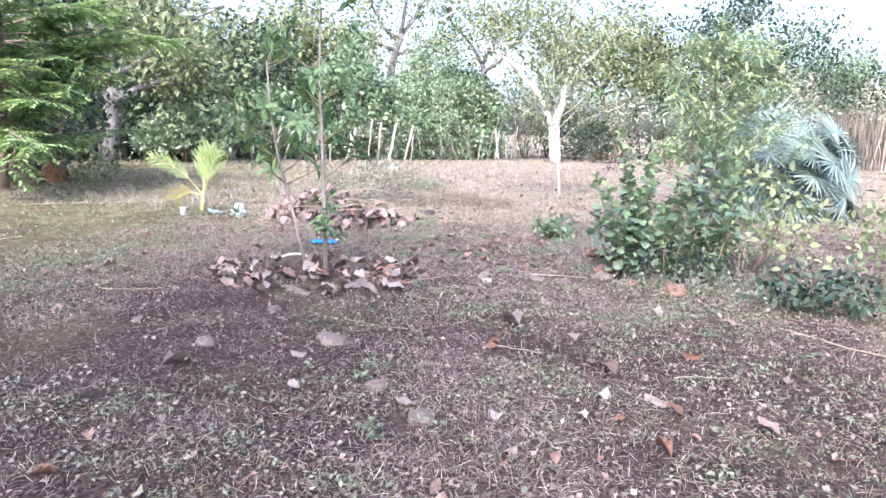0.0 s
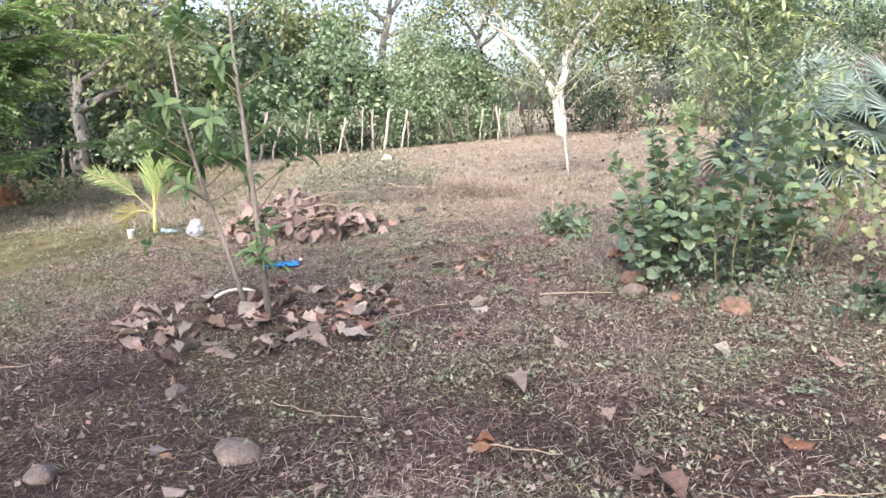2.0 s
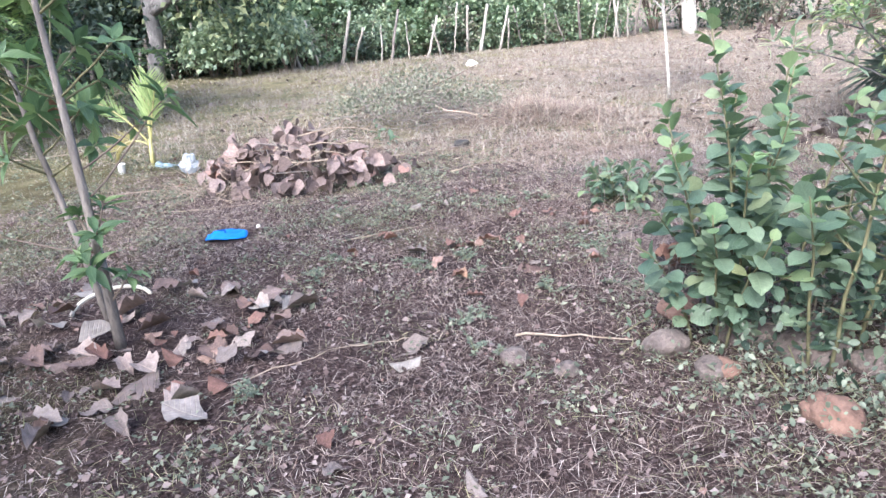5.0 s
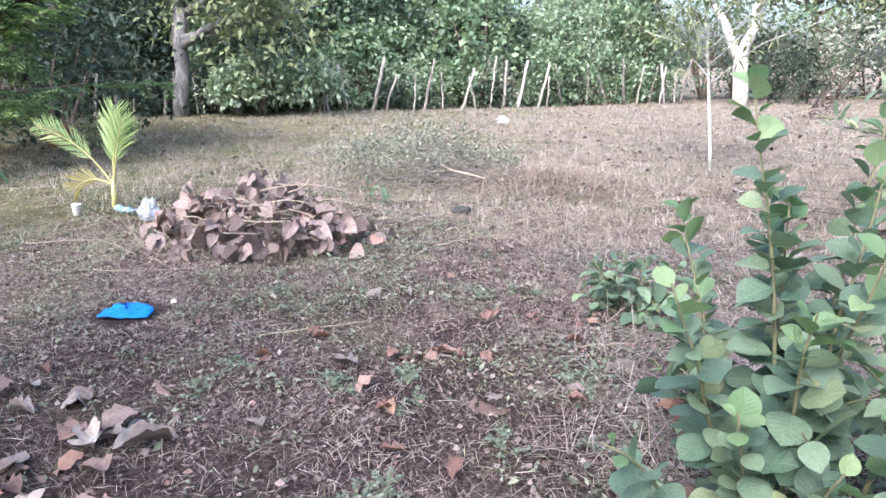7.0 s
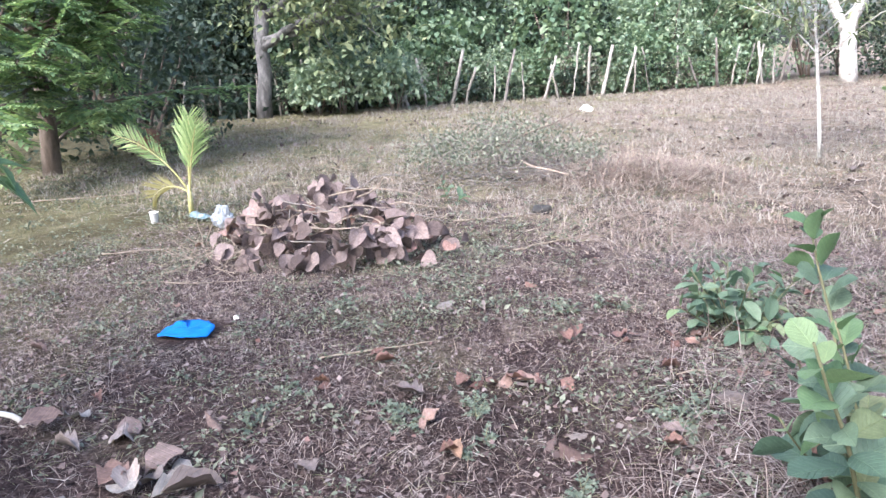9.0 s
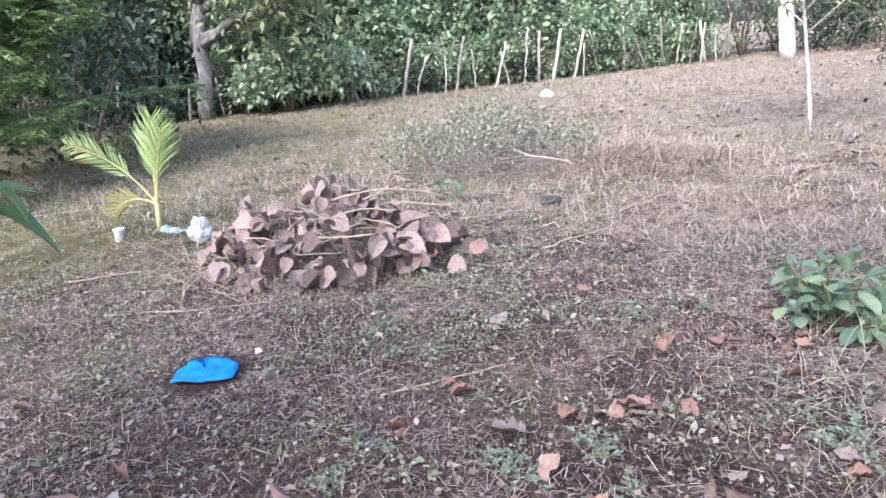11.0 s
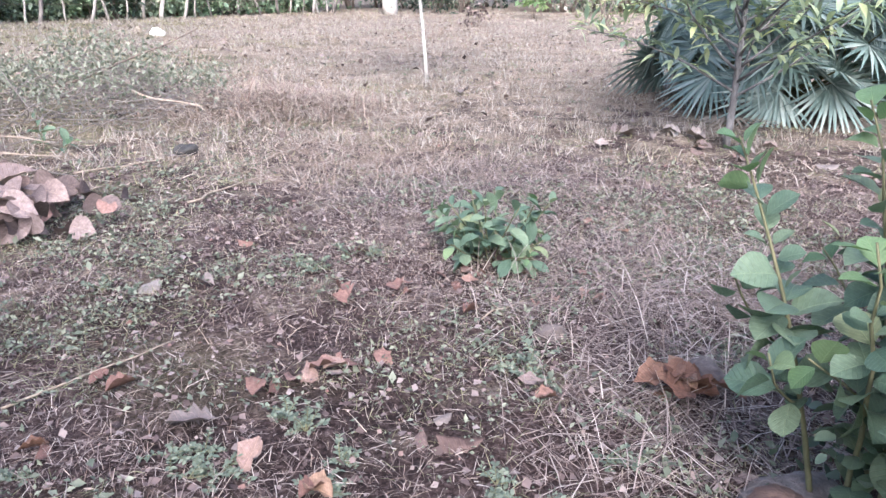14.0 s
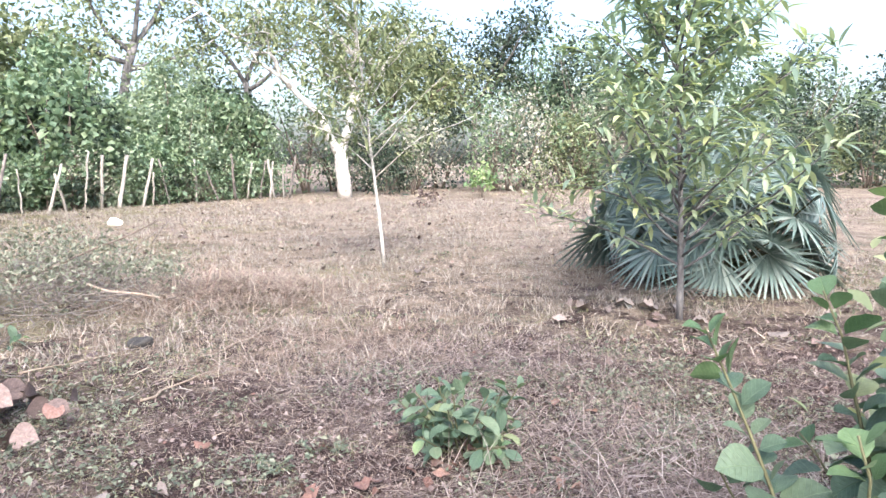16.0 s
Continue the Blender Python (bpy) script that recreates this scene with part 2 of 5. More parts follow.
COCO_OLD = leaf_material("yellowed_leaflet", [(0, (0.177, 0.156, 0.0484)), (1, (0.256, 0.243, 0.104))], source="object", rough=0.5, through_light=0.3)
CANE = leaf_material("dry_cane", [(0, (0.13, 0.113, 0.1)), (0.5, (0.23, 0.2, 0.175)), (1, (0.36, 0.325, 0.28))], rough=0.8, through_light=0.1)
BARK = rough_material("brown_bark", [(0.3, (0.09, 0.07, 0.055)), (0.7, (0.24, 0.19, 0.16))], 9, bump_d=0.01, stretch=(1, 1, 0.3))
GREY_BARK = rough_material("grey_bark", [(0.3, (0.12, 0.105, 0.0975)), (0.7, (0.3, 0.27, 0.247))], 7, bump_d=0.015, stretch=(1, 1, 0.35))
WHITE_BARK = rough_material("white_bark", [(0.3, (0.2, 0.185, 0.17)), (0.45, (0.4, 0.385, 0.36)), (0.58, (0.56, 0.545, 0.515)), (0.75, (0.64, 0.625, 0.6))], 5, bump_d=0.02, fine=22)
PALE_GREY_BARK = rough_material("pale_grey_bark", [(0.3, (0.06, 0.058, 0.06)), (0.5, (0.145, 0.14, 0.142)), (0.7, (0.29, 0.28, 0.278))], 7, bump_d=0.025, stretch=(1, 1, 0.4))
POST_WOOD = rough_material("weathered_post", [(0.3, (0.197, 0.177, 0.158)), (0.5, (0.361, 0.334, 0.302)), (0.75, (0.486, 0.459, 0.42))], 6, bump_d=0.012, stretch=(1, 1, 0.25))
STICK = rough_material("dry_stick", [(0.3, (0.208, 0.16, 0.12)), (0.7, (0.4, 0.336, 0.272))], 18, bump_d=0.004, stretch=(1, 1, 0.4))
GREEN_STEM = rough_material("green_stem", [(0.3, (0.0882, 0.0931, 0.0462)), (0.7, (0.176, 0.166, 0.0924))], 14, bump_d=0.003, stretch=(1, 1, 0.4))
COCO_STEM = rough_material("yellow_stem", [(0.3, (0.304, 0.288, 0.096)), (0.7, (0.441, 0.416, 0.192))], 12, rough=0.5, bump_d=0.003, stretch=(1, 1, 0.3))
STONE = rough_material("field_stone", [(0.28, (0.07, 0.056, 0.05)), (0.5, (0.15, 0.122, 0.113)), (0.75, (0.26, 0.222, 0.2))], 7, bump_d=0.02, fine=55)
PALE_BROWN_STONE = rough_material("brown_stone", [(0.28, (0.11, 0.088, 0.08)), (0.5, (0.2, 0.165, 0.152)), (0.75, (0.3, 0.26, 0.24))], 7, bump_d=0.025, fine=50)
RED_STONE = rough_material("red_stone", [(0.3, (0.112, 0.062, 0.0477)), (0.7, (0.234, 0.149, 0.116))], 6, bump_d=0.015, fine=40)
PALE_STONE = rough_material("pale_stone", [(0.3, (0.6, 0.56, 0.5)), (0.7, (0.82, 0.8, 0.75))], 6, bump_d=0.01)
BLUE_CLOTH = rough_material("blue_cloth", [(0.3, (0.0, 0.13, 0.55)), (0.7, (0.005, 0.22, 0.72))], 14, rough=0.75, bump_d=0.003, fine=320)
TEAL_PLASTIC = rough_material("teal_plastic", [(0.3, (0.05, 0.09, 0.11)), (0.7, (0.3, 0.4, 0.43))], 24, rough=0.4, bump_d=0.004)
WHITE_PLASTIC = rough_material("white_plastic", [(0.3, (0.72, 0.72, 0.7)), (0.7, (0.84, 0.84, 0.82))], 12, rough=0.35, bump_d=0.001)
HOSE_PLASTIC = rough_material("scuffed_white_hose", [(0.3, (0.508, 0.459, 0.377)), (0.7, (0.681, 0.656, 0.59))], 16, rough=0.5, bump_d=0.002)
BLACK_SCRAP = rough_material("black_scrap", [(0.3, (0.015, 0.014, 0.014)), (0.7, (0.06, 0.055, 0.05))], 14, rough=0.7, bump_d=0.01)
TERMITE = rough_material("termite_earth", [(0.3, (0.16, 0.08, 0.05)), (0.7, (0.34, 0.19, 0.12))], 8, bump_d=0.02)
WIRE = rough_material("rusty_wire", [(0.3, (0.12, 0.08, 0.06)), (0.7, (0.3, 0.24, 0.2))], 30, rough=0.6, bump_d=0.001, metal=0.7)
bag_mat, _n, _l, _b = material("clear_plastic_bag")
_b.inputs["Base Color"].default_value = (0.4, 0.44, 0.48, 1)
_b.inputs["Roughness"].default_value = 0.25
_b.inputs["Alpha"].default_value = 0.62
_bn = noise_out(_n, _l, 30, 4, 0.6, _n.new("ShaderNodeTexCoord").outputs["Object"])
_bb = _n.new("ShaderNodeBump")
_bb.inputs["Distance"].default_value = 0.01
_l.new(_bn, _bb.inputs["Height"])
_l.new(_bb.outputs[0], _b.inputs["Normal"])
BAG = bag_mat

# ---------------------------------------------------------------- geometry helpers


def smooth01(v):
    v = np.clip(v, 0, 1)
    return v * v * (3 - 2 * v)


_GRID = np.random.default_rng(3).random((64, 64))


def vnoise(x, y, size, shift=0):
    """Smooth value noise in 0..1, its cells size metres wide."""
    u, v = np.asarray(x, float) / size + 17.3 + shift * 7.7, np.asarray(y, float) / size + 31.7 + shift * 3.1
    i, j = np.floor(u).astype(int), np.floor(v).astype(int)
    fu, fv = smooth01(u - i), smooth01(v - j)
    g = lambda a, b: _GRID[a % 64, b % 64]
    return (g(i, j) * (1 - fu) + g(i + 1, j) * fu) * (1 - fv) + (g(i, j + 1) * (1 - fu) + g(i + 1, j + 1) * fu) * fv


def gz(x, y):
    """Height of the ground: level where one walks, a slight rise towards the fence."""
    x, y = np.asarray(x, float), np.asarray(y, float)
    near = 1 - smooth01((np.hypot(x, y) - 45) / 40)
    return (0.17 * smooth01((y - 9) / 10) + 0.05 * (vnoise(x, y, 1.7) - 0.5) + 0.022 * (vnoise(x, y, 0.45, 1) - 0.5) + 0.012 * (vnoise(x, y, 0.16, 2) - 0.5)) * near


def mesh_of(name, V, F, mat, smooth=False):
    """A mesh from an array of corners and a list of arrays of faces."""
    me = bpy.data.meshes.new(name)
    V = np.ascontiguousarray(V, dtype=np.float32)
    me.vertices.add(len(V))
    me.vertices.foreach_set("co", V.ravel())
    F = [np.asarray(f, dtype=np.int32) for f in F if len(f)]
    loops = np.concatenate([f.ravel() for f in F])
    sizes = np.concatenate([np.full(len(f), f.shape[1], dtype=np.int32) for f in F])
    me.loops.add(len(loops))
    me.loops.foreach_set("vertex_index", loops)
    me.polygons.add(len(sizes))
    me.polygons.foreach_set("loop_start", np.concatenate([[0], np.cumsum(sizes)[:-1]]).astype(np.int32))
    if smooth:
        me.polygons.foreach_set("use_smooth", np.ones(len(sizes), dtype=bool))
    me.update(calc_edges=True)
    me.materials.append(mat)
    return me


class Heap:
    """Gathers corners and faces for one mesh."""

    def __init__(self):
        self.v, self.f, self.n = [], {}, 0

    def add(self, V, F):
        for f in F:
            f = np.asarray(f)
            if len(f):
                self.f.setdefault(f.shape[1], []).append(f + self.n)
        self.v.append(np.asarray(V, float))
        self.n += len(V)
        return self

    def stamp(self, T, F, M, P):
        """Copies of the template T at places P, turned and scaled by the matrices M."""
        V = np.einsum('nij,kj->nki', M, T) + P[:, None]
        off = (np.arange(len(P)) * len(T))[:, None, None]
        return self.add(V.reshape(-1, 3), [(np.asarray(f)[None] + off).reshape(-1, np.asarray(f).shape[1]) for f in F])

    def mesh(self, name, mat, smooth=False):
        return mesh_of(name, np.concatenate(self.v), [np.concatenate(f) for f in self.f.values()], mat, smooth)


def thing(name, at, label, category, group="", kind=""):
    ob = new(name)
    ob.empty_display_size = 0.1
    ob.location = at
    return tagged(ob, label, category, group, kind)


def part(name, me, parent, label=""):
    """One mesh object under a thing or part; its corners are in the world."""
    ob = new(name, me)
    ob.parent = parent
    base = parent
    off = Vector((0, 0, 0))
    while base is not None:
        off += base.location
        base = base.parent
    ob.location = -off
    if label:
        ob["label"] = label
    return ob


def unit(v):
    v = np.asarray(v, float)
    return v / np.maximum(np.linalg.norm(v, axis=-1, keepdims=True), 1e-9)


def turns(d, up, w, l, roll=None):
    """Matrices that lay a template's y along d and its z near up, w wide and l long."""
    d = unit(d)
    up = np.broadcast_to(np.asarray(up, float), d.shape)
    x = unit(np.cross(d, up) + 1e-6)
    z = np.cross(x, d)
    if roll is not None:
        c, s = np.cos(roll)[:, None], np.sin(roll)[:, None]
        x, z = x * c + z * s, z * c - x * s
    w, l = np.broadcast_to(w, len(d))[:, None], np.broadcast_to(l, len(d))[:, None]
    return np.stack([x * w, d * l, z * l], axis=2)


def leaf_shape(widths, fold=0.1, droop=0.1, wave=0.0, seed=0, aspect=0.7):
    """Leaf of length 1 along y: rows of left, middle and right, pointed at both ends; aspect: width by length where it is used."""
    r = np.random.default_rng(seed)
    n = len(widths)
    V = [(0, 0, 0)]
    for i, w in enumerate(widths):
        t = (i + 1) / (n + 1)
        z = -droop * t * t
        e = r.normal(0, wave, 2)
        V += [(-w / 2, t, z + fold * aspect * w + e[0]), (0, t, z), (w / 2, t, z + fold * aspect * w + e[1])]
    V.append((0, 1, -droop))
    q, tri = [], [(0, 2, 1), (0, 3, 2)]
    for i in range(n - 1):
        a = 1 + 3 * i
        q += [(a, a + 1, a + 4, a + 3), (a + 1, a + 2, a + 5, a + 4)]
    a, e = 1 + 3 * (n - 1), len(V) - 1
    tri += [(a, a + 1, e), (a + 1, a + 2, e)]
    return np.array(V, float), [np.array(q).reshape(-1, 4), np.array(tri)]


DIAMOND = (np.array([(0, 0, 0), (-.5, .45, .12), (0, 1, -.06), (.5, .45, .12)], float), [np.array([(0, 2, 1), (0, 3, 2)])])
BLADE = (np.array([(-.5, 0, 0), (.5, 0, 0), (-.4, .55, .03), (.4, .55, .03), (0, 1, -.1)], float), [np.array([(0, 1, 3, 2)]), np.array([(2, 3, 4)])])
LANCE = leaf_shape([0.7, 1.0, 0.85, 0.5], 0.2, 0.22, aspect=0.27)
STRAP = leaf_shape([0.8, 1.0, 0.75, 0.4], 0.25, 0.12, aspect=0.06)


SMALL_OVAL = leaf_shape([0.85, 1.0, 0.7], 0.12, 0.15)


def tube(path, radii, sides=6, wobble=0.0, seed=0):
    """A tapering round stem along a path, closed at both ends."""
    P = np.asarray(path, float)
    R = np.broadcast_to(np.asarray(radii, float), len(P))
    r = np.random.default_rng(seed)
    T = unit(np.gradient(P, axis=0))
    ref = np.where(np.abs(T[:, 2:3]) > 0.9, np.array([[1.0, 0, 0]]), np.array([[0, 0, 1.0]]))
    x = unit(np.cross(T, ref))
    for i in range(1, len(x)):
        x[i] = unit(x[i - 1] - T[i] * np.dot(x[i - 1], T[i]))
    y = np.cross(T, x)
    a = np.arange(sides) * 2 * np.pi / sides
    rad = R[:, None] * (1 + r.normal(0, wobble, (len(P), sides)))
    V = P[:, None] + x[:, None] * (np.cos(a)[None, :, None] * rad[..., None]) + y[:, None] * (np.sin(a)[None, :, None] * rad[..., None])
    k = np.arange(sides)
    q = np.concatenate([np.stack([i * sides + k, i * sides + (k + 1) % sides, (i + 1) * sides + (k + 1) % sides, (i + 1) * sides + k], 1) for i in range(len(P) - 1)])
    V = np.concatenate([V.reshape(-1, 3), P[:1], P[-1:]])
    n = len(P) * sides
    caps = np.concatenate([np.stack([(k + 1) % sides, k, np.full(sides, n)], 1), np.stack([n - sides + k, n - sides + (k + 1) % sides, np.full(sides, n + 1)], 1)])
    return V, [q, caps]


def bent(start, way, length, n=6, wander=0.15, lift=0.0, rng=RNG):
    """A wandering path: each step turns a little, lift bends it up (or down)."""
    p, d = np.array(start, float), unit(np.array(way, float))
    out = [p.copy()]
    for _ in range(n):
        d = unit(d + rng.normal(0, wander, 3) + np.array([0, 0, lift]))
        p = p + d * length / n
        out.append(p.copy())
    return np.array(out)


def along(path, t):
    """Points at parts t (0..1) of a path."""
    P = np.asarray(path, float)
    u = np.clip(np.asarray(t, float), 0, 1) * (len(P) - 1)
    i = np.minimum(u.astype(int), len(P) - 2)
    return P[i] + (P[i + 1] - P[i]) * (u - i)[:, None]


def clumps(heap, centres, per, spread, size, shape=DIAMOND, wide=0.55, hang=0.2, rng=RNG):
    """Leaves gathered round each centre, turned every way with a little droop."""
    C = np.repeat(np.asarray(centres, float), per, axis=0)
    P = C + rng.normal(0, 1, C.shape) * np.asarray(spread)
    d = unit(rng.normal(0, 1, C.shape) + (P - C) * 1.5 + np.array([0, 0, -hang]))
    up = unit(rng.normal(0, 0.6, C.shape) + np.array([0, 0, 1.0]))
    l = size * rng.uniform(0.6, 1.3, len(P))
    heap.stamp(shape[0], shape[1], turns(d, up, l * wide, l), P)


# ---------------------------------------------------------------- ground
def ground():
    s = np.linspace(-1, 1, 331)
    k = np.sign(s) * (np.abs(s) * 10 + np.abs(s) ** 7 * 990)
    X, Y = np.meshgrid(k + 0.8, k + 6.0)
    V = np.stack([X, Y, gz(X, Y)], 2).reshape(-1, 3)
    n = len(s)
    a = (np.arange(n - 1)[:, None] * n + np.arange(n - 1)[None]).ravel()
    ob = new("ground", mesh_of("ground", V, [np.stack([a, a + 1, a + n + 1, a + n], 1)], EARTH, True))
    tagged(ob, "reddish-brown bare earth with dry thatch and green patches", "ground", kind="structure")


ground()


def on_ground(x, y, lift=0.0):
    return np.stack([x, y, gz(x, y) + lift], -1)


FENCE_LINE = np.array([(-17.5, 12.5), (-13.5, 15.8), (-9.4, 18.8), (-4.8, 22.6), (-1.8, 26.0), (1.0, 29.2)], float)


def fence_at(t):
    return along(FENCE_LINE, np.atleast_1d(t))


# ---------------------------------------------------------------- trees and hedge
def tree(name, label, base, trunk, r0, r1, limbs, leaf_mat, bark, size, per, spread, clusters, twig=True, category="tree", group="", shape=DIAMOND, wide=0.55, hang=0.2, seed=1, kind_part="crown", given=(), bare=0.3):
    """Trunk along a path, limbs as (part of trunk, way, length, lift), clumps of leaves on twigs of the limbs."""
    rng = np.random.default_rng(seed)
    bz = float(gz(base[0], base[1]))
    root = thing(name, (base[0], base[1], bz), label, category, group)
    T = np.asarray(trunk, float) + np.array([base[0], base[1], bz - 0.05])
    part("trunk", mesh_of("trunk", *tube(T, np.linspace(r0, r1, len(T)), 10, 0.06, seed), bark, True), root)
    centres, wood = [], Heap()
    lines = []
    for t, way, length, lift in limbs:
        lines.append((bent(along(T, [t])[0], way, length, 7, 0.16, lift, rng), (r0 + (r1 - r0) * t) * 0.72, length))
    for pts, rr in given:
        G = np.asarray(pts, float) + np.array([base[0], base[1], bz])
        G = along(G, np.linspace(0, 1, 11)) + np.r_[np.zeros((1, 3)), rng.normal(0, 0.06, (10, 3))]
        lines.append((G, rr, float(np.linalg.norm(np.diff(G, axis=0), axis=1).sum())))
    for L, rr, length in lines:
        part("limb", mesh_of("limb", *tube(L, np.linspace(rr, 0.015, len(L)), 7, 0.05, seed), bark, True), root)
        for s in rng.uniform(bare, 1.0, clusters):
            q = along(L, [s])[0]
            w = bent(q, unit(rng.normal(0, 1, 3) + np.array([0, 0, 0.3])), length * rng.uniform(0.15, 0.4), 4, 0.25, 0.03, rng)
            if twig:
                wood.add(*tube(w, np.linspace(max(rr * 0.22, 0.008), 0.004, len(w)), 4))
            centres += [w[-1], w[2], (w[3] + w[4]) / 2]
    if wood.n:
        part("twigs", wood.mesh("twigs", bark), root)["kind"] = "stuff"
    h = Heap()
    clumps(h, np.array(centres), per, spread, size, shape, wide, hang, rng)
    part(kind_part, h.mesh(kind_part, leaf_mat), root)["kind"] = "stuff"
    return root


def shrub(name, label, base, radius, height, leaf_mat, size, count, per=14, group="", seed=1, stems=7, low=0.12, bark=BARK, wide=0.6, category="shrub", hang=0.2, shape=DIAMOND, tight=0.1):
    """Many-stemmed bush with leaves in clumps, thicker outside."""
    rng = np.random.default_rng(seed)
    bz = float(gz(base[0], base[1]))
    root = thing(name, (base[0], base[1], bz), label, category, group)
    for _ in range(stems):
        a = rng.uniform(0, 2 * np.pi)
        L = bent((base[0] + 0.1 * radius * math.cos(a), base[1] + 0.1 * radius * math.sin(a), bz - 0.03), (0.5 * radius / height * math.cos(a), 0.5 * radius / height * math.sin(a), 1), height * rng.uniform(0.7, 1.0), 6, 0.12, 0, rng)
        part("stem", mesh_of("stem", *tube(L, np.linspace(0.003 + 0.014 * height, 0.002 + 0.002 * height, len(L)), 5), bark), root)
    n = max(count // per, 3)
    th = rng.uniform(0, 2 * np.pi, n)
    hh = low + (1 - low) * rng.random(n) ** 0.8
    prof = np.sqrt(np.clip(1 - ((hh - 0.45) / 0.62) ** 2, 0.08, 1))
    rad = radius * prof * np.sqrt(rng.uniform(0.25, 1.0, n)) * (0.8 + 0.35 * rng.random(n))
    C = np.stack([base[0] + rad * np.cos(th), base[1] + rad * np.sin(th), bz + height * hh * rng.uniform(0.9, 1.08, n)], 1)
    h = Heap()
    clumps(h, C, per, (tight * radius + 0.05, tight * radius + 0.05, 0.8 * tight * height + 0.02), size, shape, wide, hang, rng)
    part("foliage", h.mesh("foliage", leaf_mat), root)["kind"] = "stuff"
    return root


def hedge():
    rng = np.random.default_rng(21)
    n = 22
    for i in range(n):
        t = (i + 0.5) / n
        p = fence_at(t)[0] + rng.normal(0, 0.25, 2) + np.array([-0.75, 1.0])
        hgt = rng.choice([1.3, 1.8, 2.3, 2.9, 3.4])
        if t < 0.42 and i % 2:
            continue
        # towards the left end a darker leaf colour stands in for shade
        leafs, lab = ((PALE_HEDGE if t > 0.45 else DARK_SHADE_LEAF, "bright green leafy shrub grown over the fence"), (HEDGE_LEAF if t > 0.45 else DARK_SHADE_LEAF, "green shrub standing behind the fence posts"), (HEDGE_LEAF if t > 0.3 else DARK_SHADE_LEAF, "broad-leaved green creeper shrub along the fence"))[i % 3]
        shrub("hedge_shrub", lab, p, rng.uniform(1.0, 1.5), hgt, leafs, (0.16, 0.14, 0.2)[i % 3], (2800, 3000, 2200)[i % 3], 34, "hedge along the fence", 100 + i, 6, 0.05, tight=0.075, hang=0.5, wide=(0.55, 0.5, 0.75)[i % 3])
    for i in range(26):
        t = (i + 0.5) / 26 * 1.0
        p = fence_at(t)[0] + rng.normal(0, 0.5, 2) + np.array([-2.2, 2.9]) * rng.uniform(0.8, 1.2)
        hgt = rng.uniform(3.6, 5.4) if t < 0.5 else rng.choice([2.3, 2.9, 3.6, 4.6])
        # shade of the thicket's left part is put into its leaf colour
        shrub("tall_shrub", "dense green thicket shrub behind the fence", p, rng.uniform(1.6, 2.4), hgt, ((DARK_SHADE_LEAF, DARK_SHADE_LEAF, DARK_SHADE_LEAF, DARK_SHADE_LEAF) if t < 0.42 else (PALE_HEDGE, DARK_SHADE_LEAF, HEDGE_LEAF, PALE_HEDGE))[i % 4], 0.2, 4200, 44, "thicket behind the fence", 200 + i, 7, 0.03, tight=0.07, hang=0.4)
    # low creepers between the posts
    for i in range(80):
        p = fence_at(rng.random())[0] + np.array([0.6, -0.8]) * rng.uniform(-0.5, 0.06)
        # left of x = -8 shade is painted in by the dark leaf colour
        shrub("creeper", "leafy green creeper hanging on the fence", p, rng.uniform(0.3, 0.75), rng.uniform(0.35, 1.5), (HEDGE_LEAF, GREY_LEAF, PALE_HEDGE, HEDGE_LEAF, DARK_SHADE_LEAF)[i % 5] if p[0] > -8 else DARK_SHADE_LEAF, (0.1, 0.17, 0.13)[i % 3], 240, 12, "creepers on the fence", 300 + i, 4, 0.05)

    for dx, dy, hh in ((0.0, 0.0, 1.5), (1.1, 0.7, 1.25), (-0.6, -0.2, 1.1)):
        shrub("fence_shrub", "pale green leafy shrub leaning over the stakes", (-8.2 + dx, 18.2 + dy), 0.75, hh, PALE_HEDGE, 0.15, 1500, 14, "hedge along the fence", 360 + int(hh * 10), 5, 0.3, hang=0.5)


hedge()


def fence():
    rng = np.random.default_rng(5)
    root = thing("fence", (-4.8, 22.6, 0.17), "rustic fence of uneven pale wooden stakes and wire", "fence")
    lengths = np.r_[0, np.cumsum(np.linalg.norm(np.diff(FENCE_LINE, axis=0), axis=1))]
    s, tops = 0.0, []
    while s < lengths[-1]:
        p = np.array([np.interp(s, lengths, FENCE_LINE[:, k]) for k in (0, 1)]) + rng.normal(0, 0.1, 2) + np.array([0.24, -0.32])
        z = float(gz(*p))
        h = rng.uniform(0.9, 1.5) * (0.72 if s < 9 else 1.0)
        lean = rng.normal(0, 0.2, 2)
        r = rng.uniform(0.022, 0.052)
        P = np.array([(p[0] + lean[0] * h * k + rng.normal(0, 0.012), p[1] + lean[1] * h * k, z - 0.06 + (h + 0.06) * k) for k in np.linspace(0, 1, 6)])
        part("post", mesh_of("post", *tube(P, r * np.linspace(1.1, 0.85, 6) * rng.uniform(0.9, 1.1, 6), 7, 0.08, int(s * 100)), POST_WOOD if rng.random() < 0.8 else GREY_BARK, True), root)
        tops.append((*p, z))
        s += rng.choice([0.35, 0.5, 0.65, 0.9, 1.2], p=[0.5, 0.28, 0.1, 0.06, 0.06])
    tops = np.array(tops)
    for zz in (0.4, 0.8, 1.1):
        P = tops + np.array([0, -0.05, zz])
        part("wire", mesh_of("wire", *tube(P[::3], 0.004, 4), WIRE), root)


fence()

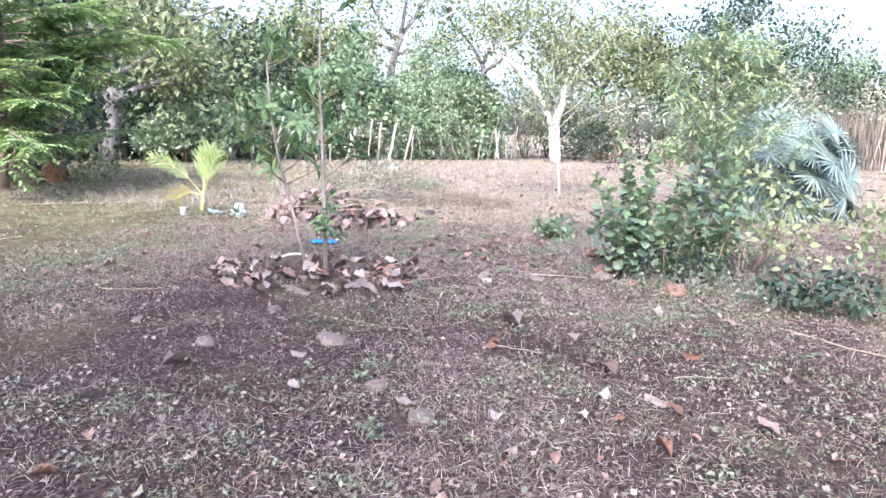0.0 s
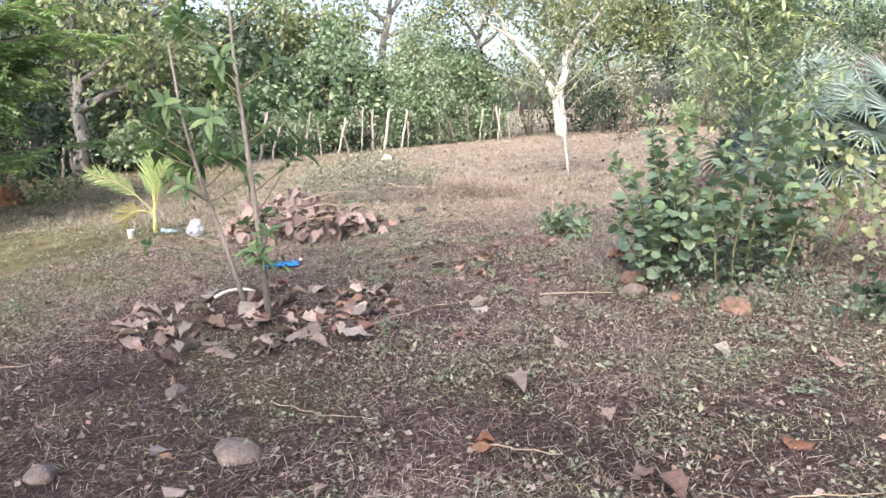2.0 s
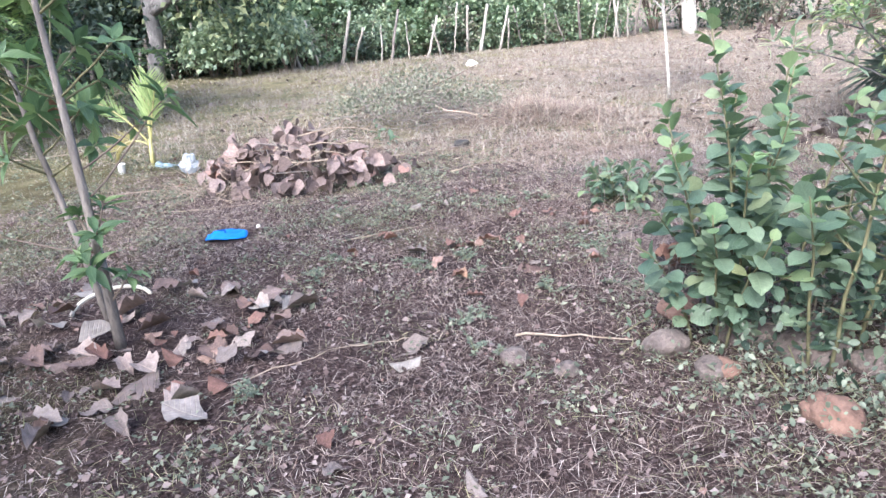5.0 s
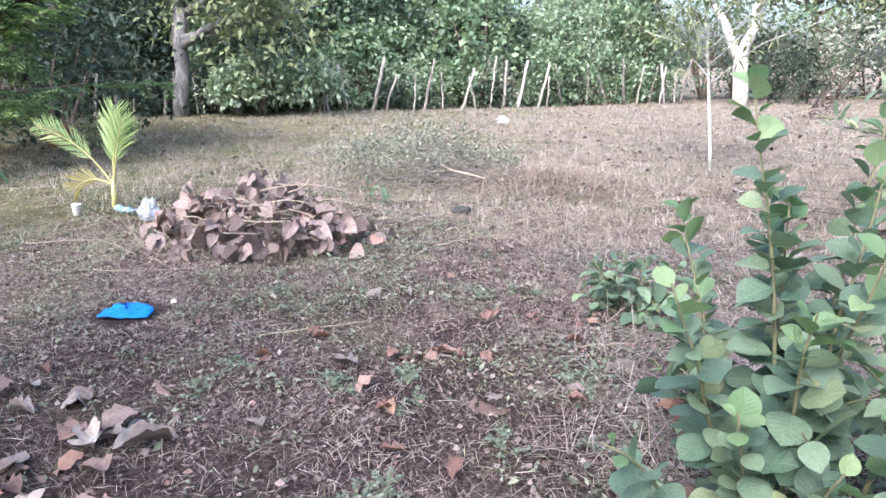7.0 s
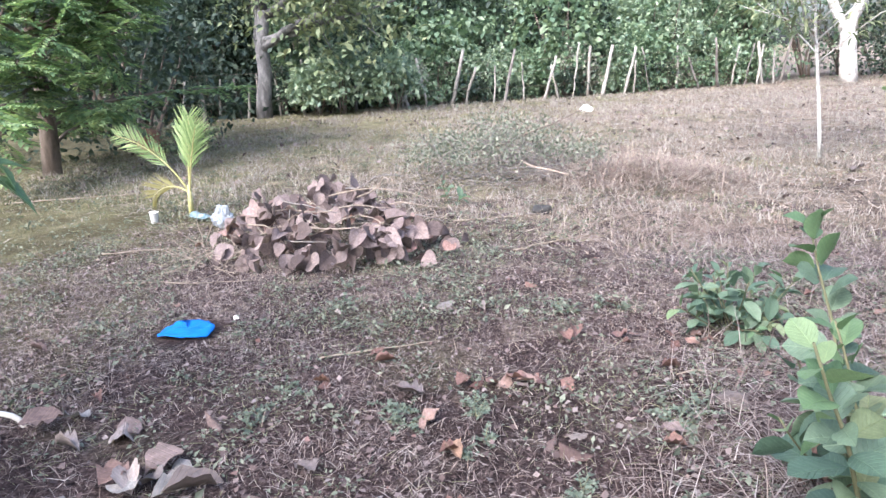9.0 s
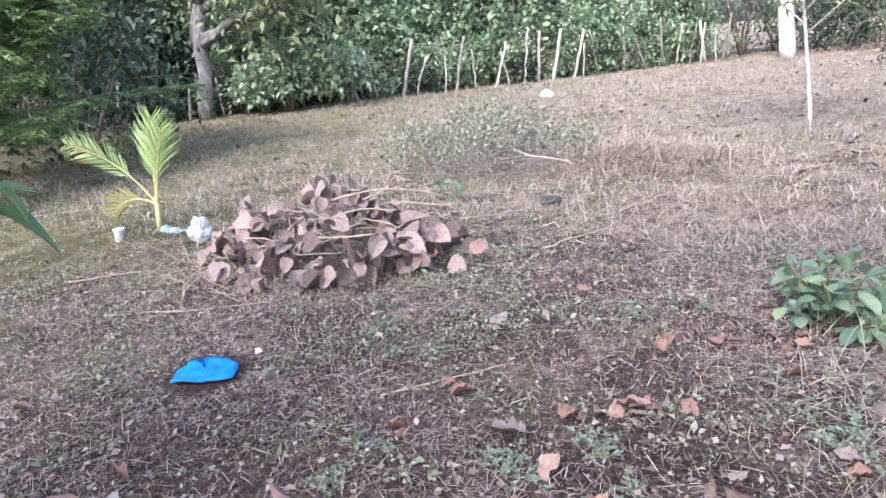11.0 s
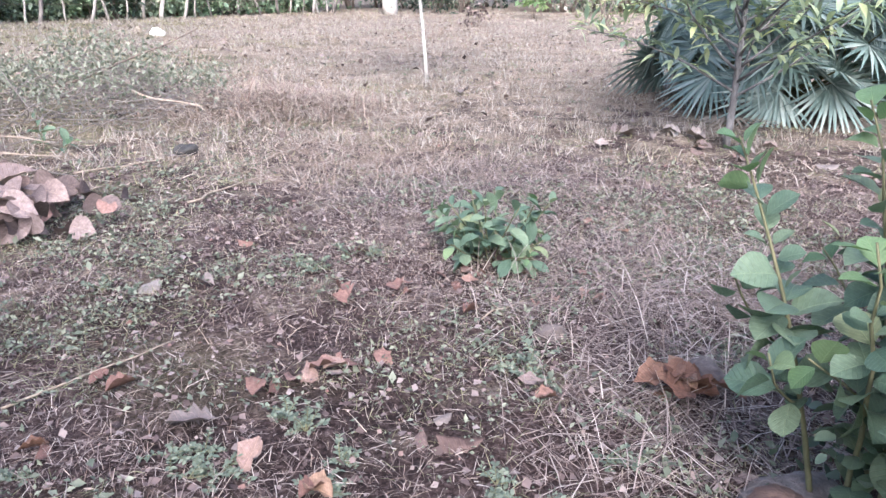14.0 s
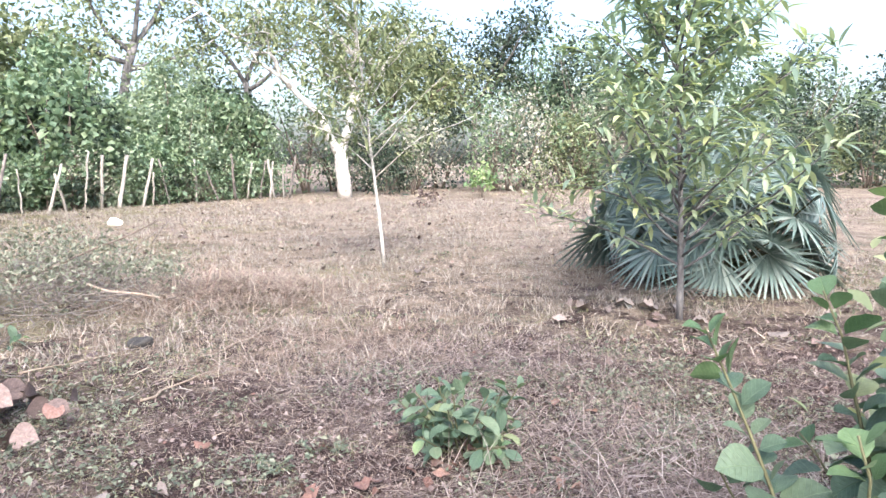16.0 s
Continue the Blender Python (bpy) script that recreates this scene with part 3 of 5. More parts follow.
# white-barked tree by the end of the fence
tree("white_barked_tree", "tall forked tree with pale white bark beyond the field", (3.0, 28.2), [(0.05, 0, 0), (0.02, 0, 0.5), (-0.05, 0, 1.1), (-0.08, 0, 1.75)], 0.26, 0.22,
     [(0.97, (0.5, 0.3, 0.8), 4.0, 0.04)], OLIVE_LEAF, WHITE_BARK, 0.26, 15, (0.45, 0.45, 0.35), 11, seed=31, wide=0.35, hang=0.7, bare=0.62,
     given=(([(-0.12, 0, 1.45), (-0.45, 0, 2.2), (-0.85, 0, 2.95), (-2.0, 0.1, 3.9), (-3.1, 0.2, 5.0), (-4.7, 0.2, 6.4)], 0.17), ([(-1.7, 0.1, 3.65), (-2.3, 0, 4.8), (-2.7, 0, 6.2)], 0.1),
            ([(0.0, 0, 1.5), (0.25, 0, 2.7), (0.4, 0, 3.9), (0.6, 0, 6.8)], 0.18), ([(0.3, 0, 3.0), (1.3, -0.3, 4.3), (2.4, -0.4, 5.6)], 0.08), ([(0.5, 0, 4.6), (-0.4, -0.4, 5.6), (-0.9, -0.4, 6.8)], 0.08)))
# grey tree at the near end of the fence, branching wide
tree("grey_tree", "leaning grey-barked tree with bare pale limbs", (-9.9, 17.3), [(0, 0, 0), (0.02, 0, 0.5), (0.16, 0, 1.1), (0.12, 0, 1.7), (0.3, 0, 2.6)], 0.22, 0.14,
     [(0.55, (-0.4, 0.0, 0.9), 2.8, 0.05), (0.75, (1.0, -0.1, 0.5), 3.4, -0.03), (0.8, (1.0, -0.2, 0.28), 3.6, -0.02), (0.95, (0.9, 0.2, 0.6), 4.4, 0.0), (1.0, (-0.4, 0.2, 1.0), 4.0, 0.03), (1.0, (0.3, -0.5, 0.9), 4.0, 0.0)],
     OLIVE_LEAF, PALE_GREY_BARK, 0.2, 20, (0.4, 0.4, 0.3), 10, seed=32)


def back_trees():
    rng = np.random.default_rng(8)
    spots = [(-17, 18.5, 7.5), (-13.5, 22, 8.0), (-10.5, 24.5, 7.0), (-8.5, 28.5, 8.5), (-20, 13, 7.0), (-15.5, 26, 9.0), (6.5, 38, 10.5), (11, 41, 11.5), (16.5, 42, 9.5)]
    for i, (x, y, h) in enumerate(spots):
        k = h * 0.4
        sway = rng.normal(0, 0.4, 2)
        limbs = []
        for j in range(6):
            a = j * 2.4 + rng.uniform(-0.4, 0.4)
            limbs.append((rng.uniform(0.55, 1.0), (math.cos(a), math.sin(a), rng.uniform(0.4, 1.1)), h * rng.uniform(0.35, 0.55), 0.03))
        tree("tree", "tall open-crowned tree with dark crooked limbs" if i % 2 else "tall olive green tree behind the thicket", (x, y), [(0, 0, 0), (sway[0] * 0.3, 0, k * 0.35), (sway[0], sway[1] * 0.5, k * 0.7), (sway[0] * 1.2, sway[1], k)], 0.2, 0.13, limbs,
             (OLIVE_LEAF, DARK_SHADE_LEAF, HEDGE_LEAF)[i % 3], GREY_BARK if i % 2 else BARK, 0.27, 26, (0.5, 0.5, 0.38), 11, group="trees behind the fence", seed=400 + i)


back_trees()


tree("crooked_tree", "tall bare-limbed tree with dark crooked branches", (-4.7, 33.3), [(0, 0, 0), (0.1, 0, 1.6), (-0.3, 0, 3.2), (0.0, 0.1, 4.8), (0.3, 0, 5.8)], 0.2, 0.15,
     [(0.97, (0.55, 0, 0.8), 4.5, 0.0), (0.9, (-0.7, 0.1, 0.6), 4.0, 0.03), (0.75, (0.9, 0.2, 0.25), 3.8, 0.03), (0.99, (0.1, -0.2, 1.0), 4.2, 0.0), (0.8, (-0.9, -0.2, 0.3), 3.0, 0.04)],
     OLIVE_LEAF, PALE_GREY_BARK, 0.22, 15, (0.45, 0.45, 0.3), 13, group="trees behind the fence", seed=431)
tree("crooked_tree", "tall bare-limbed tree with dark crooked branches", (-0.6, 35.5), [(0, 0, 0), (-0.1, 0, 1.8), (0.3, 0, 3.4), (0.1, 0.1, 4.6)], 0.18, 0.14,
     [(0.97, (-0.5, 0, 0.9), 4.5, 0.0), (0.9, (0.8, 0.1, 0.5), 4.2, 0.03), (0.75, (-0.9, 0.2, 0.35), 3.6, 0.03), (0.99, (0.3, -0.2, 1.0), 4.5, 0.0)],
     OLIVE_LEAF, PALE_GREY_BARK, 0.22, 15, (0.45, 0.45, 0.3), 13, group="trees behind the fence", seed=432)


def right_background():
    rng = np.random.default_rng(14)
    # scrub where the fence ends, and beyond the open field
    for i in range(18):
        x = 1.6 + i * 1.25 + rng.uniform(-0.5, 0.5)
        y = 32.5 + rng.uniform(-2.0, 2.5) + 0.1 * i
        shrub("scrub_bush", "grey-green scrub bush at the field's edge", (x, y), rng.uniform(1.2, 2.0), rng.uniform(2.2, 4.2), (HEDGE_LEAF, GREY_LEAF, DARK_SHADE_LEAF)[i % 3], 0.17, 1400, 12, "scrub at the field's edge", 500 + i, 6, 0.03)
    for i in range(9):
        x = 15 + i * 2.6
        y = 37 - 0.5 * i + rng.uniform(-1.5, 1.5)
        shrub("field_tree", "rounded dark green tree behind dry cane", (x, y), rng.uniform(2.2, 3.0), rng.uniform(4.6, 6.6), (DARK_SHADE_LEAF, HEDGE_LEAF)[i % 2], 0.24, 2400, 12, "trees beyond the cane", 530 + i, 6, 0.1, category="tree")
    for i, (x, y) in enumerate(((22.4, 30.0), (24.2, 30.8), (25.6, 29.8), (27.2, 31.0), (28.6, 29.2), (12.6, 32.0))):
        shrub("scrub_bush", "dull green scrub bush before dry cane", (x, y), rng.uniform(1.2, 1.6), rng.uniform(2.6, 3.6), (DARK_SHADE_LEAF, OLIVE_LEAF)[i % 2], 0.18, 1500, 12, "scrub at the field's edge", 590 + i, 6, 0.04)
    # tall dry cane
    root = thing("dry_cane", (19.0, 31.0, 0.17), "tall grey-brown dry cane at the field's edge", "dry grass", kind="stuff")
    n = 2600
    x = rng.uniform(14.5, 21.5, n)
    y = 33.5 - 0.25 * (x - 12.5) + rng.normal(0, 0.8, n)
    P = on_ground(x, y)
    l = rng.uniform(1.6, 3.0, n)
    d = unit(np.stack([rng.normal(0, 0.12, n), rng.normal(0, 0.12, n), np.ones(n)], 1))
    h = Heap().stamp(BLADE[0], BLADE[1], turns(d, unit(rng.normal(0, 1, (n, 3))), 0.05, l), P)
    part("cane", h.mesh("cane", CANE), root)
    # small plants in the gap at the end of the fence
    shrub("leafy_weed", "bright green broad-leaved weed in dry grass", (7.4, 26.5), 0.45, 1.0, FEATHER_LEAF, 0.2, 160, 8, "", 560, 4, 0.1)
    shrub("thin_shrub", "thin pale green shrub in dry grass", (7.9, 21.8), 0.75, 1.2, OLIVE_LEAF, 0.09, 420, 8, "", 561, 7, 0.05)
    shrub("thin_shrub", "small grey-green shrub by the fence", (5.6, 29.5), 0.5, 2.0, GREY_LEAF, 0.1, 300, 8, "", 562, 5, 0.1)
    shrub("far_palm_shrub", "dark spiky shrub under the white tree", (4.6, 29.0), 0.9, 1.4, DARK_SHADE_LEAF, 0.35, 300, 10, "", 563, 5, 0.1, wide=0.15)


right_background()

# unseen tree added at the walker's back so its crown shades the near ground
tree("added_shade_tree", "unseen leafy tree added to shade the near ground", (-0.7, -5.0), [(0, 0, 0), (0.05, 0.1, 1.5), (-0.1, 0.3, 3.0), (-0.2, 0.7, 4.6), (-0.4, 1.2, 5.8)], 0.2, 0.12,
     [(0.75, (-0.7, 0.9, 0.3), 3.0, 0.03), (0.8, (0.5, 0.9, 0.35), 2.4, 0.03), (0.85, (-0.9, 0.2, 0.4), 2.8, 0.03), (0.95, (-0.3, 1.0, 0.35), 3.6, 0.0), (1.0, (-0.8, 0.7, 0.4), 3.0, 0.0), (1.0, (0.2, 0.5, 0.8), 2.4, 0.0), (1.0, (-0.3, -0.5, 0.7), 2.0, 0.0)],
     OLIVE_LEAF, GREY_BARK, 0.2, 20, (0.35, 0.35, 0.25), 11, seed=33)

# low-branching feathery tree at the side of the field


def feathery_tree():
    rng = np.random.default_rng(41)
    x, y = -7.5, 10.0
    bz = float(gz(x, y))
    root = thing("feathery_tree", (x, y, bz), "low-branching tree with feathery bright green leaves", "tree")
    T = np.array([(x, y, bz - 0.05), (x + 0.1, y, 0.7), (x, y + 0.1, 1.5), (x + 0.15, y, 2.6), (x, y, 3.8)])
    part("trunk", mesh_of("trunk", *tube(T, np.linspace(0.14, 0.06, 5), 9, 0.06), BARK, True), root)
    leaves, stalks = Heap(), Heap()
    for j in range(40):
        t = rng.uniform(0.12, 1.0) if j % 3 else rng.uniform(0.4, 0.75)
        a = rng.uniform(0, 2 * np.pi) if j % 3 else rng.uniform(-1.3, 0.8)
        L = bent(along(T, [t])[0], (math.cos(a), math.sin(a), rng.uniform(0.1, 0.6)), rng.uniform(1.5, 2.9), 7, 0.12, -0.05, rng)
        L[:, 2] = np.maximum(L[:, 2], bz + 0.15)
        part("limb", mesh_of("limb", *tube(L, np.linspace(0.035, 0.006, len(L)), 6), BARK, True), root)
        for s in np.linspace(0.25, 1, 15):
            for side in (-1, 1):
                p = along(L, [s])[0]
                w = unit(along(L, [min(s + .1, 1)])[0] - along(L, [s - 0.1])[0])
                out = unit(np.cross(w, (0, 0, 1)) * side + w * 0.5 + rng.normal(0, 0.25, 3))
                R = bent(p, out, rng.uniform(0.3, 0.5), 4, 0.08, -0.08, rng)
                stalks.add(*tube(R, np.linspace(0.004, 0.002, 5), 3))
                k = 9
                q = along(R, np.repeat(np.linspace(0.15, 1, k), 2))
                dr = unit(R[-1] - R[0])
                sd = np.tile([-1.0, 1.0], k)[:, None] * unit(np.cross(dr, (0, 0, 1)))[None]
                d = sd + dr * 0.5 + rng.normal(0, 0.12, (2 * k, 3)) + np.array([0, 0, -0.1])
                leaves.stamp(DIAMOND[0], DIAMOND[1], turns(d, (0, 0, 1), 0.055, rng.uniform(0.09, 0.15, 2 * k)), q)
    part("rachis", stalks.mesh("rachis", GREEN_STEM), root)["kind"] = "stuff"
    part("crown", leaves.mesh("crown", FEATHER_LEAF), root)["kind"] = "stuff"
    # three shrubs whose leaf colour is darkened to hold the shade
    shrub("thicket_shrub", "shrub under the feathery tree with shade in its leaf colour", (-8.6, 12.6), 1.8, 2.6, DARK_SHADE_LEAF, 0.14, 2200, 12, "", 571, 7, 0.03)
    shrub("thicket_shrub", "shrub under the feathery tree with shade in its leaf colour", (-11.5, 10.6), 2.2, 4.2, DARK_SHADE_LEAF, 0.17, 2600, 12, "", 572, 7, 0.03)
    shrub("thicket_shrub", "shrub beside the grey tree with shade in its leaf colour", (-12.4, 14.5), 2.2, 4.6, DARK_SHADE_LEAF, 0.18, 2600, 12, "", 573, 7, 0.03)
    shrub("low_weed", "low green weed at the edge of the field", (-7.0, 12.3), 0.7, 0.45, OLIVE_LEAF, 0.09, 300, 10, "", 574, 5, 0.1)


feathery_tree()

# ---------------------------------------------------------------- plants of the field


def put_leaf(name, me, parent, M, p, label=""):
    """One leaf: a shared mesh as a part of its own."""
    ob = new(name, me)
    ob.parent = parent
    base, off = parent, Vector((0, 0, 0))
    while base is not None:
        off += base.location
        base = base.parent
    m4 = Matrix([[*map(float, M[i]), float(p[i])] for i in range(3)] + [[0, 0, 0, 1]])
    ob.matrix_basis = Matrix.Translation(-off) @ m4
    if label:
        ob["label"] = label
    return ob


def leaf_meshes(name, mat, shapes):
    return [mesh_of(name, *s, mat, True) for s in shapes]


ROUND_SHAPES = [leaf_shape([0.5, 0.84, 1.02, 1.08, 1.0, 0.72], 0.1 + 0.05 * i, 0.08 + 0.08 * i, 0.015, i) for i in range(4)]
BUSH_MESHES = leaf_meshes("leaf", BUSH_LEAF, ROUND_SHAPES)
YOUNG_MESHES = leaf_meshes("leaf", YOUNG_LEAF, ROUND_SHAPES)
LANCE_SHAPES = [leaf_shape([0.55, 0.95, 1.0, 0.75, 0.4], 0.2 + 0.06 * i, 0.1 + 0.1 * i, 0.008, 10 + i, 0.33) for i in range(3)]
LANCE_MESHES = leaf_meshes("leaf", LANCE_PART, LANCE_SHAPES)


def leafy_stem(root, path, r0, meshes, young, step, size, wide, rng, stem_mat=GREEN_STEM, bare=0.12, level=False):
    """A stem with leaves in opposite pairs, each pair turned; young leaves at the tip."""
    st = part("stem", mesh_of("stem", *tube(path, np.linspace(r0, 0.0025, len(path)), 6), stem_mat, True), root)
    total = np.linalg.norm(np.diff(path, axis=0), axis=1).sum()
    n = max(int(total / step), 2)
    a0 = rng.uniform(0, 6.28)
    for k in range(n):
        s = bare + (1 - bare) * (k + 0.5) / n
        p = along(path, [s])[0]
        w = unit(along(path, [min(s + 0.08, 1)])[0] - along(path, [s - 0.08])[0])
        ex = unit(np.cross(w, (0.3, 0.9, 0.2)))
        ey = np.cross(w, ex)
        for side in (0, math.pi):
            if rng.random() < 0.06:
                continue
            a = a0 + k * 1.35 + side + rng.normal(0, 0.25)
            o = ex * math.cos(a) + ey * math.sin(a)
            lf = 0.55 + 0.9 * max(0.0, s - 0.6)
            d = unit(o + w * lf + rng.normal(0, 0.25, 3) - (np.array([0, 0, 0.3]) if level and s < 0.7 else 0))
            l = size * rng.uniform(0.5, 1.15) * (1.0 - 0.35 * max(0, s - 0.75) / 0.25)
            up = unit(w * (0.25 if level else 0.6) + np.array([0, 0, 1.0]) + rng.normal(0, 0.45 if level else 0.38, 3))
            M = turns(d[None], up[None], l * wide, l)[0]
            me = (young if s > 0.86 else meshes)[rng.integers(len(meshes))]
            put_leaf("leaf", me, st, M, p + o * 0.008)
    return st


def broad_bush():
    rng = np.random.default_rng(61)
    root = thing("broad_leaved_bush", (2.6, 5.35, float(gz(2.6, 5.35))), "young shrub with many stems and rounded green leaves", "shrub")
    # foot, tip and how far the middle bows out
    leaders = [((2.5, 5.3), (2.36, 5.38, 1.32), 0.05), ((2.42, 5.5), (2.2, 5.78, 0.9), 0.03), ((2.55, 5.5), (2.44, 5.66, 1.02), 0.04), ((2.42, 5.25), (2.22, 4.97, 0.88), 0.04), ((2.45, 5.15), (2.38, 4.9, 0.62), 0.04), ((2.35, 5.15), (2.1, 4.9, 0.5), 0.05),
               ((2.55, 5.2), (2.62, 4.98, 0.98), 0.05), ((2.52, 5.2), (2.5, 4.95, 0.86), 0.03), ((2.4, 5.4), (2.26, 5.35, 0.78), 0.05), ((2.5, 5.4), (2.48, 5.36, 1.02), 0.03), ((2.6, 5.4), (2.72, 5.5, 1.1), 0.04), ((2.6, 5.55), (2.75, 5.76, 1.22), 0.05), ((2.48, 5.1), (2.6, 4.85, 0.55), 0.04)]
    for (x, y), tip, bow in leaders:
        a, b = np.array([x, y, float(gz(x, y)) - 0.03]), np.array(tip)
        t = np.linspace(0, 1, 9)[:, None]
        path = a + (b - a) * t + (np.append(unit((b - a)[:2]), 0.6) * bow) * 4 * t * (1 - t) * np.array([-1, -1, 1]) + rng.normal(0, 0.006, (9, 3)) * t
        leafy_stem(root, path, 0.0085, BUSH_MESHES, YOUNG_MESHES, 0.053, 0.102, 0.8, rng, bare=0.2 if tip[2] < 0.8 else 0.32, level=True)
        if tip[2] > 0.8:
            for _ in range(2):
                q, w = rng.uniform(0.2, 0.5), rng.uniform(0, 6.28)
                leafy_stem(root, bent(along(path, [q])[0], (math.cos(w), math.sin(w), 0.45), rng.uniform(0.2, 0.36), 5, 0.1, 0.05, rng), 0.004, BUSH_MESHES, YOUNG_MESHES, 0.075, 0.115, 0.8, rng, level=True)
    stems = [(2.84, 4.92, 0.12, -0.05, 1.5), (2.97, 5.1, 0.2, 0.0, 1.55), (2.76, 5.5, 0.15, 0.1, 1.05), (3.05, 5.35, 0.25, 0.1, 1.3), (3.12, 4.95, 0.35, -0.1, 1.35), (2.9, 5.62, 0.2, 0.25, 0.95), (2.78, 4.98, 0.0, -0.3, 0.8), (3.2, 5.15, 0.3, 0.1, 1.1)]
    for x, y, dx, dy, h in stems:
        path = bent((x, y, float(gz(x, y)) - 0.03), (dx * 0.6, dy * 0.6, 1), h, 8, 0.09, 0.05, rng)
        leafy_stem(root, path, 0.009, BUSH_MESHES, YOUNG_MESHES, 0.062, 0.118, 0.76, rng, bare=0.1, level=True)
        for _ in range(3 if h > 0.9 and x > 2.45 else 1 if h > 1.1 else 0):
            s = rng.uniform(0.2, 0.55)
            a = rng.uniform(0, 6.28)
            leafy_stem(root, bent(along(path, [s])[0], (math.cos(a), math.sin(a), 0.5), rng.uniform(0.25, 0.45), 5, 0.1, 0.05, rng), 0.004, BUSH_MESHES, YOUNG_MESHES, 0.085, 0.1, 0.72, rng)
    # dense small growth under it
    shrub("undergrowth", "tangled low green undergrowth among stones", (2.9, 5.35), 0.6, 0.38, DARK_SHADE_LEAF, 0.045, 1000, 12, "", 62, 10, 0.05, STICK, shape=SMALL_OVAL)
    shrub("undergrowth", "yellowish green weeds round the stones", (2.75, 4.8), 0.55, 0.17, BRIGHT_WEED, 0.024, 560, 10, "", 63, 7, 0.1, GREEN_STEM, shape=SMALL_OVAL)
    shrub("undergrowth", "yellowish green weeds round the stones", (3.15, 4.6), 0.45, 0.2, BRIGHT_WEED, 0.028, 380, 10, "", 67, 7, 0.1, GREEN_STEM, shape=SMALL_OVAL)
    shrub("undergrowth", "low dark green clump of leaves", (3.8, 4.2), 0.36, 0.3, DARK_SHADE_LEAF, 0.07, 450, 10, "", 64, 8, 0.05, STICK, shape=SMALL_OVAL)
    shrub("yellow_green_shrub", "thin shrub with yellowish leaves and long twigs", (3.75, 5.9), 0.7, 0.95, OLIVE_LEAF, 0.085, 520, 8, "", 65, 9, 0.1, BARK, shape=SMALL_OVAL)
    shrub("yellow_green_shrub", "thin shrub with yellowish leaves and long twigs", (4.7, 4.7), 0.6, 0.8, OLIVE_LEAF, 0.08, 360, 8, "", 66, 7, 0.1, BARK, shape=SMALL_OVAL)


broad_bush()


def small_plants():
    rng = np.random.default_rng(71)
    for x, y, n, h, sz, lab in ((1.93, 7.2, 20, 0.38, 0.11, "small green broad-leaved plant in dry grass"), (-0.9, 9.75, 3, 0.3, 0.12, "bright green seedling beside a heap of cuttings"), (2.0, 5.12, 1, 0.24, 0.07, "pale-leaved seedling among stones")):
        root = thing("small_plant", (x, y, float(gz(x, y))), lab, "plant")
        for k in range(n):
            lean = rng.uniform(0.2, 1.7)
            a = k * 6.28 / n + rng.uniform(-0.3, 0.3)
            path = bent((x + 0.03 * math.cos(a), y + 0.03 * math.sin(a), float(gz(x, y)) - 0.02), (math.cos(a) * lean, math.sin(a) * lean, 1), h * rng.uniform(0.6, 1.1), 5, 0.08, 0.0, rng)
            leafy_stem(root, path, 0.004, BUSH_MESHES, BUSH_MESHES if k % 4 else YOUNG_MESHES, 0.065, sz, 0.48, rng, bare=0.2)


small_plants()


def whorl(root, p, w, n, size, wide, rng, meshes, name="leaf"):
    """Leaves round the tip of a twig."""
    w = unit(np.asarray(w, float))
    ex = unit(np.cross(w, (0.31, 0.83, 0.17)))
    ey = np.cross(w, ex)
    for k in range(n):
        a = k * 2.4 + rng.normal(0, 0.2)
        o = ex * math.cos(a) + ey * math.sin(a)
        d = unit(o + w * rng.uniform(0.0, 0.9) + np.array([0, 0, rng.uniform(-0.35, 0.1)]))
        l = size * rng.uniform(0.7, 1.2)
        M = turns(d[None], unit(w + np.array([0, 0, 0.5]))[None], l * wide, l)[0]
        put_leaf(name, meshes[rng.integers(len(meshes))], root, M, p - w * rng.uniform(0, 0.07))


